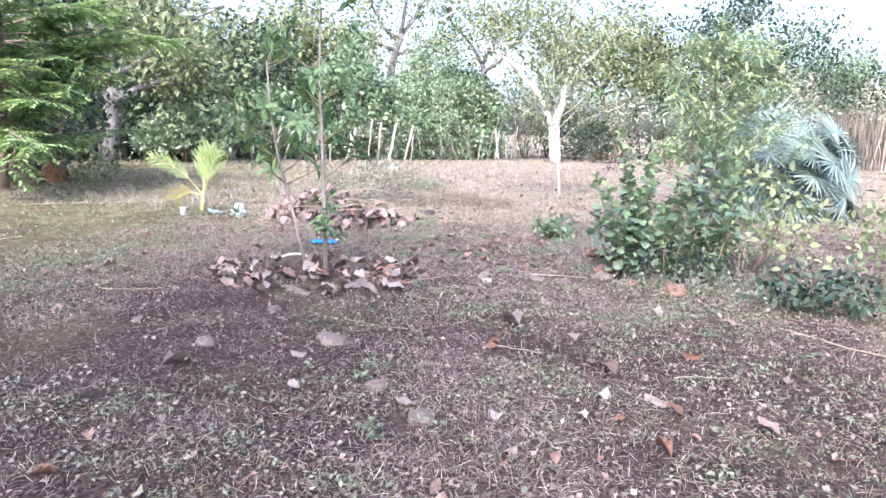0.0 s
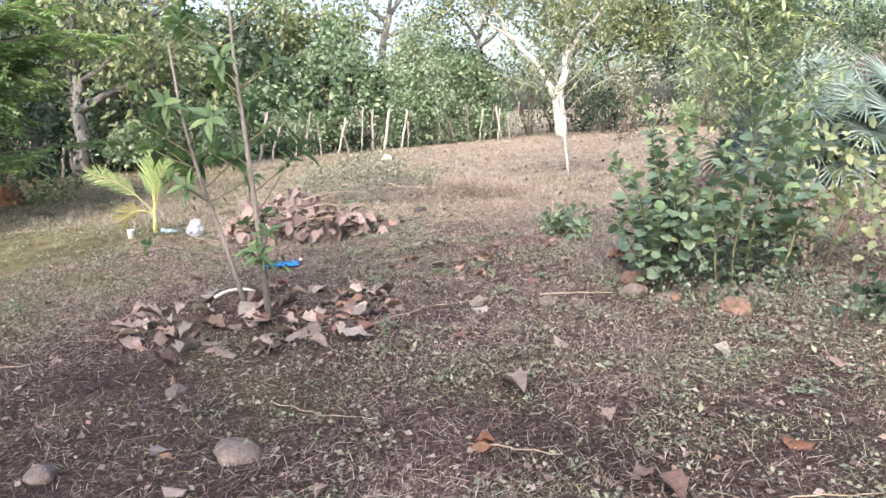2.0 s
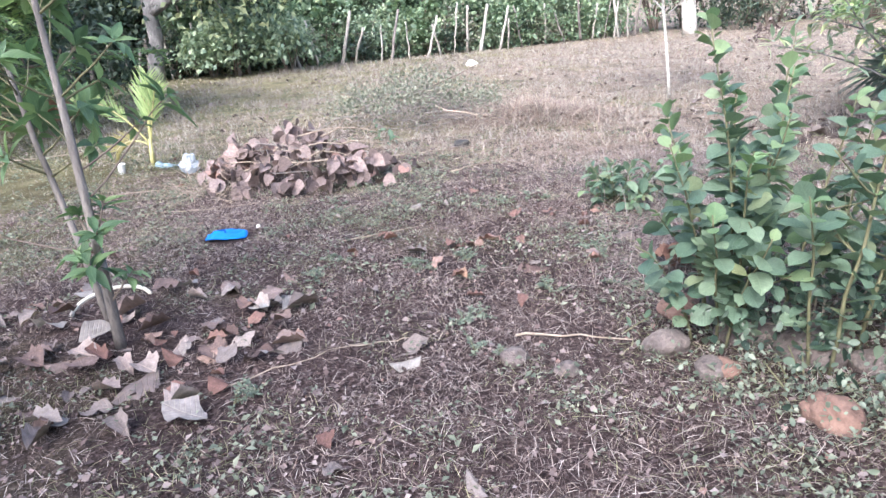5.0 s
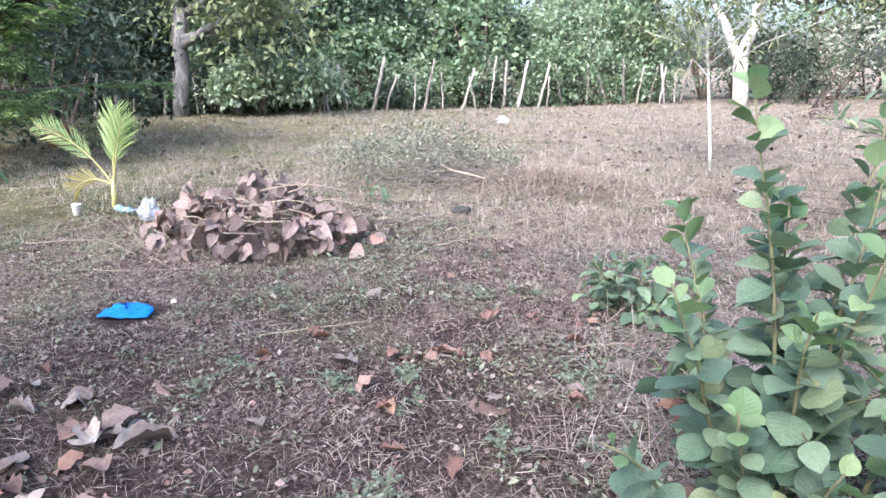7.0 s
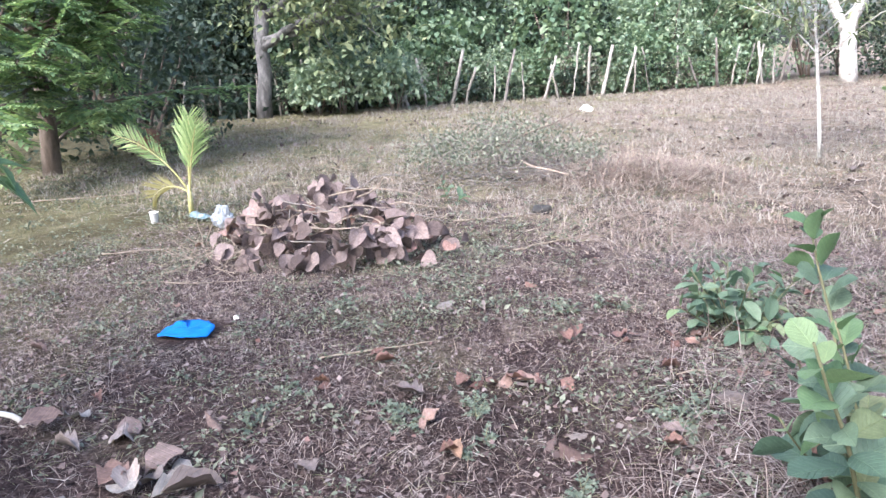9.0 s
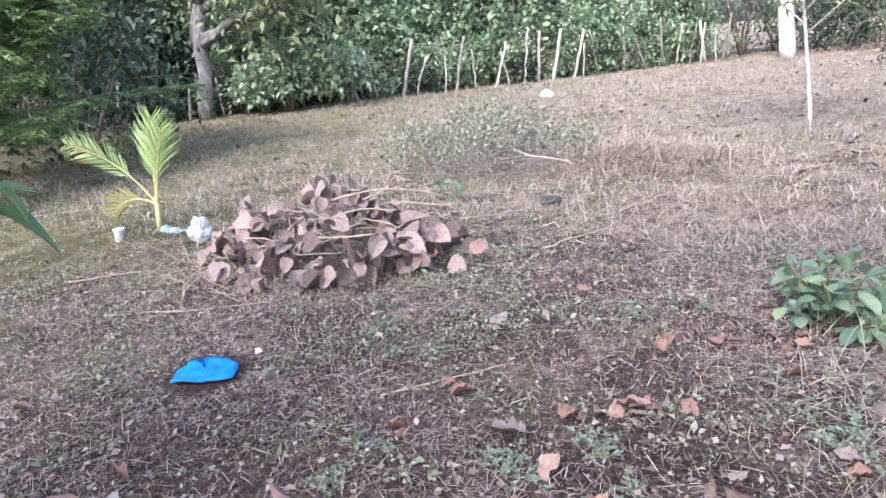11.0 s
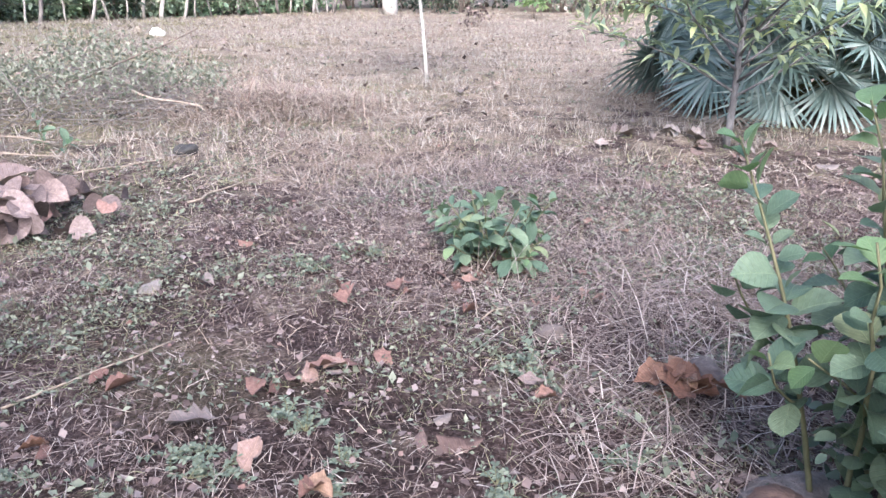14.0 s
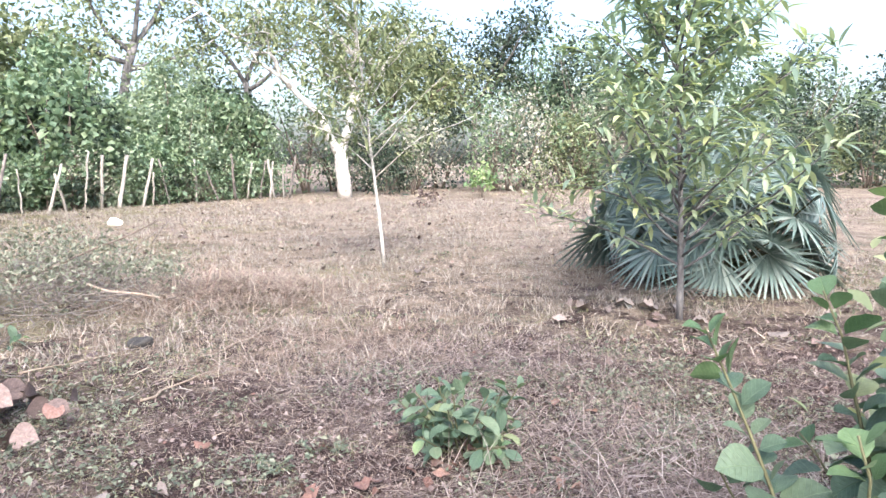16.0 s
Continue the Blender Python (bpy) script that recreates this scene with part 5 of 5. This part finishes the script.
def plastic_cup():
    x, y = -3.29, 8.2
    z = float(gz(x, y))
    pr = [(0.03, 0.0), (0.032, 0.004), (0.041, 0.1), (0.044, 0.103), (0.044, 0.108), (0.039, 0.106), (0.029, 0.008), (0.0, 0.008)]
    n = 20
    a = np.arange(n) * 2 * np.pi / n
    V = np.concatenate([np.stack([r * np.cos(a), r * np.sin(a), np.full(n, h)], 1) for r, h in pr])
    k = np.arange(n)
    q = np.concatenate([np.stack([i * n + k, i * n + (k + 1) % n, (i + 1) * n + (k + 1) % n, (i + 1) * n + k], 1) for i in range(len(pr) - 1)])
    ob = new("plastic_cup", mesh_of("plastic_cup", V, [q, k[::-1][None]], WHITE_PLASTIC, True))
    ob.location, ob.rotation_euler = (x, y, z), (0, 0.05, 0.3)
    tagged(ob, "white plastic cup standing on the grass", "cup")


plastic_cup()


def hose_hoop():
    a, b = np.array([-0.74, 4.84]), np.array([-0.5, 5.17])
    t = np.linspace(0, 1, 15)
    g = a + (b - a) * (0.5 - 0.5 * np.cos(t * math.pi))[:, None] + np.array([-0.06, 0.05]) * np.sin(t * math.pi)[:, None]
    P = np.column_stack([g, gz(g[:, 0], g[:, 1]) - 0.01 + 0.075 * np.sin(t * math.pi)])
    tagged(new("hose", mesh_of("hose", *tube(P, 0.011, 10), HOSE_PLASTIC, True)), "curved piece of scuffed white hose among dead leaves", "hose")


hose_hoop()


def stick(x0, y0, x1, y1, r, label="dry grey stick lying on the ground", lift=0.012, seed=0, mat=STICK):
    rng = np.random.default_rng(700 + seed)
    r = r * 0.65
    t = np.linspace(0, 1, 8)
    x, y = x0 + (x1 - x0) * t + rng.normal(0, 0.012, 8), y0 + (y1 - y0) * t + rng.normal(0, 0.012, 8)
    P = np.column_stack([x, y, gz(x, y) + r + lift])
    tagged(new("stick", mesh_of("stick", *tube(P, np.linspace(r, r * 0.5, 8), 6, 0.08, seed), mat, True)), label, "stick", "sticks on the ground")


STICKS = [(3.25, 3.55, 3.75, 2.85, 0.009), (2.3, 2.4, 2.65, 2.45, 0.005), (1.35, 2.75, 1.6, 2.7, 0.006), (-2.75, 7.2, -2.2, 7.6, 0.009), (-2.35, 7.75, -2.2, 7.3, 0.008), (0.2, 6.15, 0.65, 6.55, 0.007), (-1.9, 6.75, -0.95, 7.0, 0.006),
          (1.6, 5.0, 2.1, 5.05, 0.01), (0.35, 8.2, 0.75, 8.9, 0.012), (0.7, 9.3, 1.3, 10.4, 0.012), (-0.5, 9.0, 0.1, 9.5, 0.01), (0.9, 4.75, 1.15, 4.9, 0.006), (0.55, 4.3, 0.95, 4.85, 0.005), (-5.8, 8.3, -4.4, 9.3, 0.014), (-1.7, 3.6, -1.3, 3.75, 0.008), (-4.0, 5.3, -3.8, 5.6, 0.012),
          (2.5, 6.9, 3.1, 7.3, 0.008), (2.9, 6.2, 3.4, 6.7, 0.012), (1.75, 6.6, 2.2, 6.95, 0.005), (0.3, 3.2, 0.75, 3.0, 0.005)]
for i, s in enumerate(STICKS):
    stick(*s, seed=i)

# ---------------------------------------------------------------- fallen leaves
def ragged(i):
    r = np.random.default_rng(60 + i)
    return [float(w * r.uniform(0.75, 1.15)) for w in (0.45, 0.75, 0.95, 1.0, 0.92, 0.72, 0.4)]


FALL_SHAPES = [leaf_shape(ragged(i), 0.08 + 0.16 * (i % 4), -0.2 + 0.14 * (i % 5), 0.06, 50 + i) for i in range(8)]
FALL = {"dry": leaf_meshes("fallen_leaf", DRY_LEAF, FALL_SHAPES), "red": leaf_meshes("fallen_leaf", RED_LEAF, FALL_SHAPES), "pale": leaf_meshes("fallen_leaf", PALE_LEAF, FALL_SHAPES), "orange": leaf_meshes("fallen_leaf", ORANGE_LEAF, FALL_SHAPES)}
FALL_LABEL = {"dry": "curled brown dead leaf on the ground", "red": "rust-red dead leaf on the ground", "pale": "bleached pale dead leaf on the ground", "orange": "curled orange-brown dead leaf on the ground"}


def fallen_leaf(x, y, size, tone, rng, lift=0.012):
    a = rng.uniform(0, 6.28)
    d = np.array([math.cos(a), math.sin(a), rng.normal(0, 0.12)])
    up = unit(np.array([rng.normal(0, 0.22), rng.normal(0, 0.22), 1.0 if rng.random() < 0.75 else -1.0]))
    p = np.array([x, y, float(gz(x, y)) + lift + 0.1 * size])
    size = size * 0.8 if tone in ("red", "orange") else size
    M = turns(d[None], up[None], size * rng.uniform(0.45, 0.8), size)[0]
    ob = new("fallen_leaf", FALL[tone][rng.integers(8)])
    ob.matrix_basis = Matrix([[*map(float, M[i]), float(p[i] - d[i] * size / 2)] for i in range(3)] + [[0, 0, 0, 1]])
    tagged(ob, FALL_LABEL[tone], "leaf", "fallen leaves")


def fallen_leaves():
    rng = np.random.default_rng(151)
    for x, y, s, tone in ((0.78, 6.03, 0.15, "pale"), (0.34, 5.21, 0.15, "pale"), (-0.2, 3.88, 0.2, "pale"), (0.05, 3.86, 0.17, "pale"), (1.2, 4.64, 0.16, "pale"), (1.22, 6.8, 0.12, "red"), (1.55, 5.86, 0.14, "dry"), (0.05, 2.7, 0.13, "pale"), (4.1, 9.85, 0.2, "pale"), (4.25, 9.75, 0.18, "dry"),
                          (4.4, 9.2, 0.16, "pale"), (2.64, 12.07, 0.2, "pale"), (0.95, 6.2, 0.12, "red"), (1.1, 6.27, 0.13, "red"), (1.2, 6.3, 0.12, "red"), (0.45, 6.3, 0.1, "red"), (1.45, 6.9, 0.13, "red"), (0.32, 5.1, 0.12, "pale"), (2.15, 2.05, 0.16, "dry"), (1.6, 1.3, 0.14, "red"), (2.0, 0.9, 0.15, "dry"), (-0.33, 2.13, 0.2, "pale"), (0.9, 0.55, 0.18, "dry"),
                          (2.2, 1.9, 0.15, "orange"), (1.33, 2.76, 0.12, "orange"), (2.57, 1.73, 0.16, "dry"), (1.98, 2.48, 0.13, "dry"), (1.93, 1.74, 0.1, "orange"), (2.07, 1.5, 0.12, "orange"), (1.25, 2.3, 0.11, "red"), (1.9, 2.56, 0.12, "dry"), (2.48, 2.77, 0.15, "orange"), (1.32, 2.72, 0.1, "orange"), (-0.48, 3.71, 0.19, "dry"), (2.48, 3.76, 0.13, "pale"), (1.43, 3.32, 0.2, "pale"),
                          (1.17, 4.79, 0.17, "pale"), (0.52, 4.09, 0.2, "pale"), (0.16, 4.25, 0.24, "pale"), (1.56, 5.4, 0.14, "red"), (1.31, 5.42, 0.13, "red"), (1.14, 5.71, 0.12, "red"), (0.48, 5.13, 0.2, "pale"), (1.23, 6.87, 0.14, "red"), (0.38, 5.95, 0.1, "orange"), (0.97, 5.86, 0.14, "red"), (-0.4, 5.43, 0.13, "red"), (0.53, 6.24, 0.13, "red"), (1.15, 5.71, 0.13, "orange"), (0.4, 5.94, 0.12, "red"), (1.85, 6.03, 0.12, "red"), (1.73, 6.66, 0.12, "red"),
                           (2.7, 7.52, 0.12, "orange"), (-0.99, 2.9, 0.1, "pale"), (-0.21, 2.91, 0.11, "pale"), (1.38, 1.69, 0.1, "pale"), (1.89, 2.11, 0.12, "pale"), (0.31, 3.99, 0.17, "pale"), (0.05, 2.68, 0.12, "pale"),
                          (1.0, 6.22, 0.14, "red"), (1.06, 6.26, 0.12, "red"), (1.15, 6.29, 0.14, "red"), (1.26, 6.33, 0.13, "red"), (1.36, 6.36, 0.11, "red")):
        fallen_leaf(x, y, s, tone, rng)
    for _ in range(110):       # the ring of dead leaves round the sapling
        a, q = rng.uniform(0, 6.28), 0.95 * math.sqrt(rng.random())
        if math.hypot(-0.3 + q * math.cos(a) + 0.62, 4.65 + 0.75 * q * math.sin(a) - 5.05) < 0.2:
            continue
        fallen_leaf(-0.3 + q * math.cos(a), 4.62 + 0.78 * q * math.sin(a), rng.uniform(0.08, 0.19), rng.choice(["pale", "dry", "dry", "pale", "red"], p=[0.25, 0.25, 0.25, 0.1, 0.15]), rng, 0.008 + 0.025 * rng.random())
    for _ in range(95):      # scattered over the ground
        x, y = rng.uniform(-2.5, 5.0), rng.uniform(0.2, 8.5)
        if math.hypot(x + 0.65, y - 6.17) < 0.3:
            continue
        fallen_leaf(x, y, rng.uniform(0.05, 0.12), rng.choice(["dry", "red", "pale"], p=[0.5, 0.28, 0.22]), rng)
    for k in range(12):       # orange ones heaped against a stone
        fallen_leaf(2.31 + rng.normal(0, 0.045), 6.05 + rng.normal(0, 0.04), rng.uniform(0.12, 0.19), "orange", rng, 0.01 + 0.009 * k)
    for _ in range(22):       # rust-red ones under the small plant
        fallen_leaf(1.9 + rng.normal(0, 0.3), 6.95 + rng.normal(0, 0.16), rng.uniform(0.06, 0.1), "red", rng)
    for _ in range(16):
        fallen_leaf(4.2 + rng.normal(0, 0.45), 9.5 + rng.normal(0, 0.3), rng.uniform(0.12, 0.2), rng.choice(["pale", "dry"]), rng)


fallen_leaves()


# ---------------------------------------------------------------- weeds one can tell apart
def weed_clump(x, y, size, seed):
    """A low rosette of spreading stems with small toothed leaves in pairs."""
    rng = np.random.default_rng(1200 + seed)
    bz = float(gz(x, y))
    root = thing("weed", (x, y, bz), "low spreading green weed with small leaves", "weed", "weeds on the ground")
    h = Heap()
    for k in range(rng.integers(5, 9)):
        a = rng.uniform(0, 6.28)
        q = bent((x, y, bz + 0.004), (math.cos(a), math.sin(a), rng.uniform(0.25, 1.1)), size * rng.uniform(0.6, 1.1), 5, 0.12, -0.1, rng)
        part("stem", mesh_of("stem", *tube(q, np.linspace(0.0022, 0.001, 6), 4), GREEN_STEM), root)
        m = 9
        t = np.repeat(np.linspace(0.2, 1.0, m), 2)
        way = unit(q[-1] - q[0])
        sd = np.tile([-1.0, 1.0], m)[:, None] * unit(np.cross(way, (0, 0, 1)))[None]
        d = unit(sd + way * 0.5 + rng.normal(0, 0.4, (2 * m, 3)) + np.array([0, 0, 0.2]))
        l = rng.uniform(0.01, 0.026, 2 * m) * (0.7 + 2.0 * size)
        h.stamp(SMALL_OVAL[0], SMALL_OVAL[1], turns(d, unit(rng.normal(0, 0.35, (2 * m, 3)) + np.array([0, 0, 1.0])), l * 0.55, l), along(q, t))
    part("foliage", h.mesh("foliage", BRIGHT_WEED), root)["kind"] = "stuff"


WEED_SPOTS = [(0.26, 5.85), (1.11, 5.99), (1.88, 6.28), (0.25, 7.02), (0.89, 5.82), (1.21, 5.84), (1.94, 5.75), (1.68, 5.6), (0.69, 4.32), (1.45, 4.83), (0.34, 5.55), (1.37, 5.21), (2.72, 3.99), (0.81, 5.81), (0.72, 2.27), (3.17, 2.94), (0.9, 1.42), (2.59, 3.72), (1.26, 7.27), (1.1, 7.13), (2.74, 3.35), (-0.3, 7.1), (-0.1, 6.8)]
for i, (x, y) in enumerate(WEED_SPOTS):
    weed_clump(x, y, 0.07 + 0.05 * (i * 7 % 5) / 4, i)
    weed_clump(x + 0.11 * math.cos(i * 2.1), y + 0.11 * math.sin(i * 2.1), 0.045 + 0.03 * (i % 3), 50 + i)

# ---------------------------------------------------------------- ground cover
def cover_points(rng, n, x0, x1, y0, y1, keep):
    x, y = rng.uniform(x0, x1, n), rng.uniform(y0, y1, n)
    fade = smooth01((x - x0) / 0.8) * smooth01((x1 - x) / 0.8) * smooth01((y - y0) / 0.8) * smooth01((y1 - y) / 0.8)
    ok = (rng.random(n) < keep(x, y) * fade * (1 - 0.85 * bareness(x, y))) & (np.hypot(x + 0.65, y - 6.17) > 0.2)
    return x[ok], y[ok]


def greenness(x, y):
    g = 0.36 + 0.85 * (vnoise(x, y, 1.1, 11) - 0.5) + 1.3 * (vnoise(x, y, 0.26, 12) - 0.5)
    g = g + 0.45 * smooth01((-x - 1.2) / 2.6) - 0.3 * smooth01((y - 8) / 3) * smooth01((x + 1) / 2) + 0.4 * smooth01((x - 1.8) / 1.2) * smooth01((5.2 - y) / 1.0)
    return np.clip(g, 0, 1)


def bareness(x, y):
    """Where the soil lies bare and dark."""
    b = (0.25 + 0.4 * smooth01((4.5 - y) / 1.5)) * smooth01((vnoise(x, y, 0.7, 51) - 0.45) / 0.3)
    for cx, cy, r in ((0.1, 5.2, 0.4), (0.0, 2.9, 0.9), (0.2, 2.3, 0.8), (-0.6, 3.4, 0.9), (4.3, 9.3, 0.6), (-0.3, 4.6, 0.6), (0.6, 4.8, 0.45), (0.3, 4.1, 0.5), (-1.0, 2.2, 0.9), (-0.2, 2.3, 1.0), (0.5, 4.7, 0.6), (0.9, 5.1, 0.4)):
        b = np.maximum(b, 0.9 * np.exp(-((x - cx) ** 2 + (y - cy) ** 2) / (r * r)))
    return b


def cover_object(name, heap, mat, label):
    ob = new(name, heap.mesh(name, mat))
    tagged(ob, label, "ground cover", kind="stuff")


def ground_cover():
    rng = np.random.default_rng(171)
    areas = (("near", 400000, -3.6, 5.6, -0.6, 8.5, 0.0012, 0.0028, 0.02, 0.11), ("outer", 60000, -11, 12, -8.0, 9.5, 0.004, 0.007, 0.03, 0.11), ("middle", 90000, -9.0, 9.5, 8.0, 15.0, 0.004, 0.008, 0.05, 0.14), ("far", 60000, -14, 19, 14.5, 31.0, 0.01, 0.018, 0.07, 0.17))
    for nm, n, x0, x1, y0, y1, w0, w1, l0, l1 in areas:
        for name, mat, want, lab in (("dry_grass", BROWN_STRAW if nm == "near" else STRAW, lambda x, y: (1 - 0.7 * greenness(x, y)) * (0.25 + vnoise(x, y, 0.5, 21)), "short dry straw-coloured grass"), ("short_turf", TURF, lambda x, y: (0.45 if nm == "near" else 0.75) * greenness(x, y), "short yellowish green turf"), ("reddish_grass", PINK_STRAW, lambda x, y: 0.7 * vnoise(x, y, 0.9, 31) * (0.25 + 0.75 * smooth01((y - 5.5) / 5) * smooth01((x + 4) / 4)), "thin reddish dry grass")):
            x, y = cover_points(rng, n, x0, x1, y0, y1, want if nm == "near" else lambda x, y: want(x, y) * np.clip(0.15 + 1.7 * vnoise(x, y, 1.5, 71) * (0.4 + 1.2 * vnoise(x, y, 0.45, 72)), 0, 1.4))
            if nm == "outer":       # the near ground has its own finer cover
                far = (x < -3.0) | (x > 5.0) | (y < 0.0) | (y > 7.9)
                x, y = x[far], y[far]
            k = len(x)
            flat = rng.random(k) < 0.62
            d = unit(np.stack([rng.normal(0, 1, k), rng.normal(0, 1, k), np.where(flat, rng.uniform(0.0, 0.35, k), rng.uniform(0.6, 2.0, k))], 1))
            l = rng.uniform(l0, l1, k) * np.where(flat, 1.0, 0.55)
            h = Heap().stamp(BLADE[0], BLADE[1], turns(d, unit(rng.normal(0, 0.4, (k, 3)) + np.array([0, 0, 1.0])), rng.uniform(w0, w1, k), l), on_ground(x, y, 0.003))
            cover_object(name, h, mat, lab)
    # small weeds, leaf by leaf
    for n, x0, x1, y0, y1, sz, spread in ((34000, -3.8, 5.8, -1.0, 9.0, 0.0145, 0.024), (22000, -11, 11, -6.0, 15, 0.024, 0.05)):
        x, y = cover_points(rng, n, x0, x1, y0, y1, lambda x, y: greenness(x, y) ** 1.25)
        k = len(x)
        per = 8
        cx, cy = np.repeat(x, per) + rng.normal(0, spread, k * per), np.repeat(y, per) + rng.normal(0, spread, k * per)
        d = unit(np.stack([rng.normal(0, 1, k * per), rng.normal(0, 1, k * per), rng.uniform(-0.1, 0.9, k * per)], 1))
        l = sz * (0.5 + 1.6 * rng.random(k * per) ** 2)
        h = Heap().stamp(DIAMOND[0], DIAMOND[1], turns(d, unit(rng.normal(0, 0.5, (k * per, 3)) + np.array([0, 0, 1.0])), l * 0.55, l), on_ground(cx, cy) + np.stack([0 * cx, 0 * cx, rng.uniform(0.006, 0.045, k * per)], 1))
        cover_object("small_weeds", h, WEED, "low grey-green weeds")
    # crumbs of dead leaf
    n = 230000
    x, y = cover_points(rng, n, -3.6, 5.6, -0.6, 9.5, lambda x, y: 0.35 + 0.65 * vnoise(x, y, 0.6, 41))
    k = len(x)
    d = unit(np.stack([rng.normal(0, 1, k), rng.normal(0, 1, k), rng.normal(0, 0.3, k)], 1))
    l = 0.006 + 0.034 * rng.random(k) ** 3.5
    h = Heap().stamp(DIAMOND[0], DIAMOND[1], turns(d, unit(rng.normal(0, 0.4, (k, 3)) + np.array([0, 0, 1.0])), l * 0.8, l), on_ground(x, y, 0.008))
    cover_object("leaf_crumbs", h, LITTER, "crumbled brown dead leaves")
    # larger scraps farther off
    n = 7000
    x, y = cover_points(rng, n, -9, 10, 8.5, 24, lambda x, y: 0.3 + 0.7 * vnoise(x, y, 0.8, 61))
    k = len(x)
    d = unit(np.stack([rng.normal(0, 1, k), rng.normal(0, 1, k), rng.normal(0.1, 0.35, k)], 1))
    l = 0.03 + 0.08 * rng.random(k) ** 3
    cover_object("leaf_scraps", Heap().stamp(DIAMOND[0], DIAMOND[1], turns(d, unit(rng.normal(0, 0.5, (k, 3)) + np.array([0, 0, 1.0])), l * 0.7, l), on_ground(x, y, 0.02)), LITTER, "scraps of dead leaf in dry grass")
    # raised tufts by which the field is uneven
    n = 2200
    x, y = cover_points(rng, n, -8, 9, 8.5, 24, lambda x, y: np.full_like(x, 1.0))
    m = len(x)
    X, Y = np.repeat(x, 26) + rng.normal(0, 0.07, m * 26), np.repeat(y, 26) + rng.normal(0, 0.07, m * 26)
    d = unit(np.stack([rng.normal(0, 0.5, m * 26), rng.normal(0, 0.5, m * 26), np.ones(m * 26)], 1))
    cover_object("grass_tufts", Heap().stamp(BLADE[0], BLADE[1], turns(d, unit(rng.normal(0, 1, (m * 26, 3))), 0.006, rng.uniform(0.04, 0.15, m * 26)), on_ground(X, Y)), STRAW, "tufts of dry grass")


ground_cover()
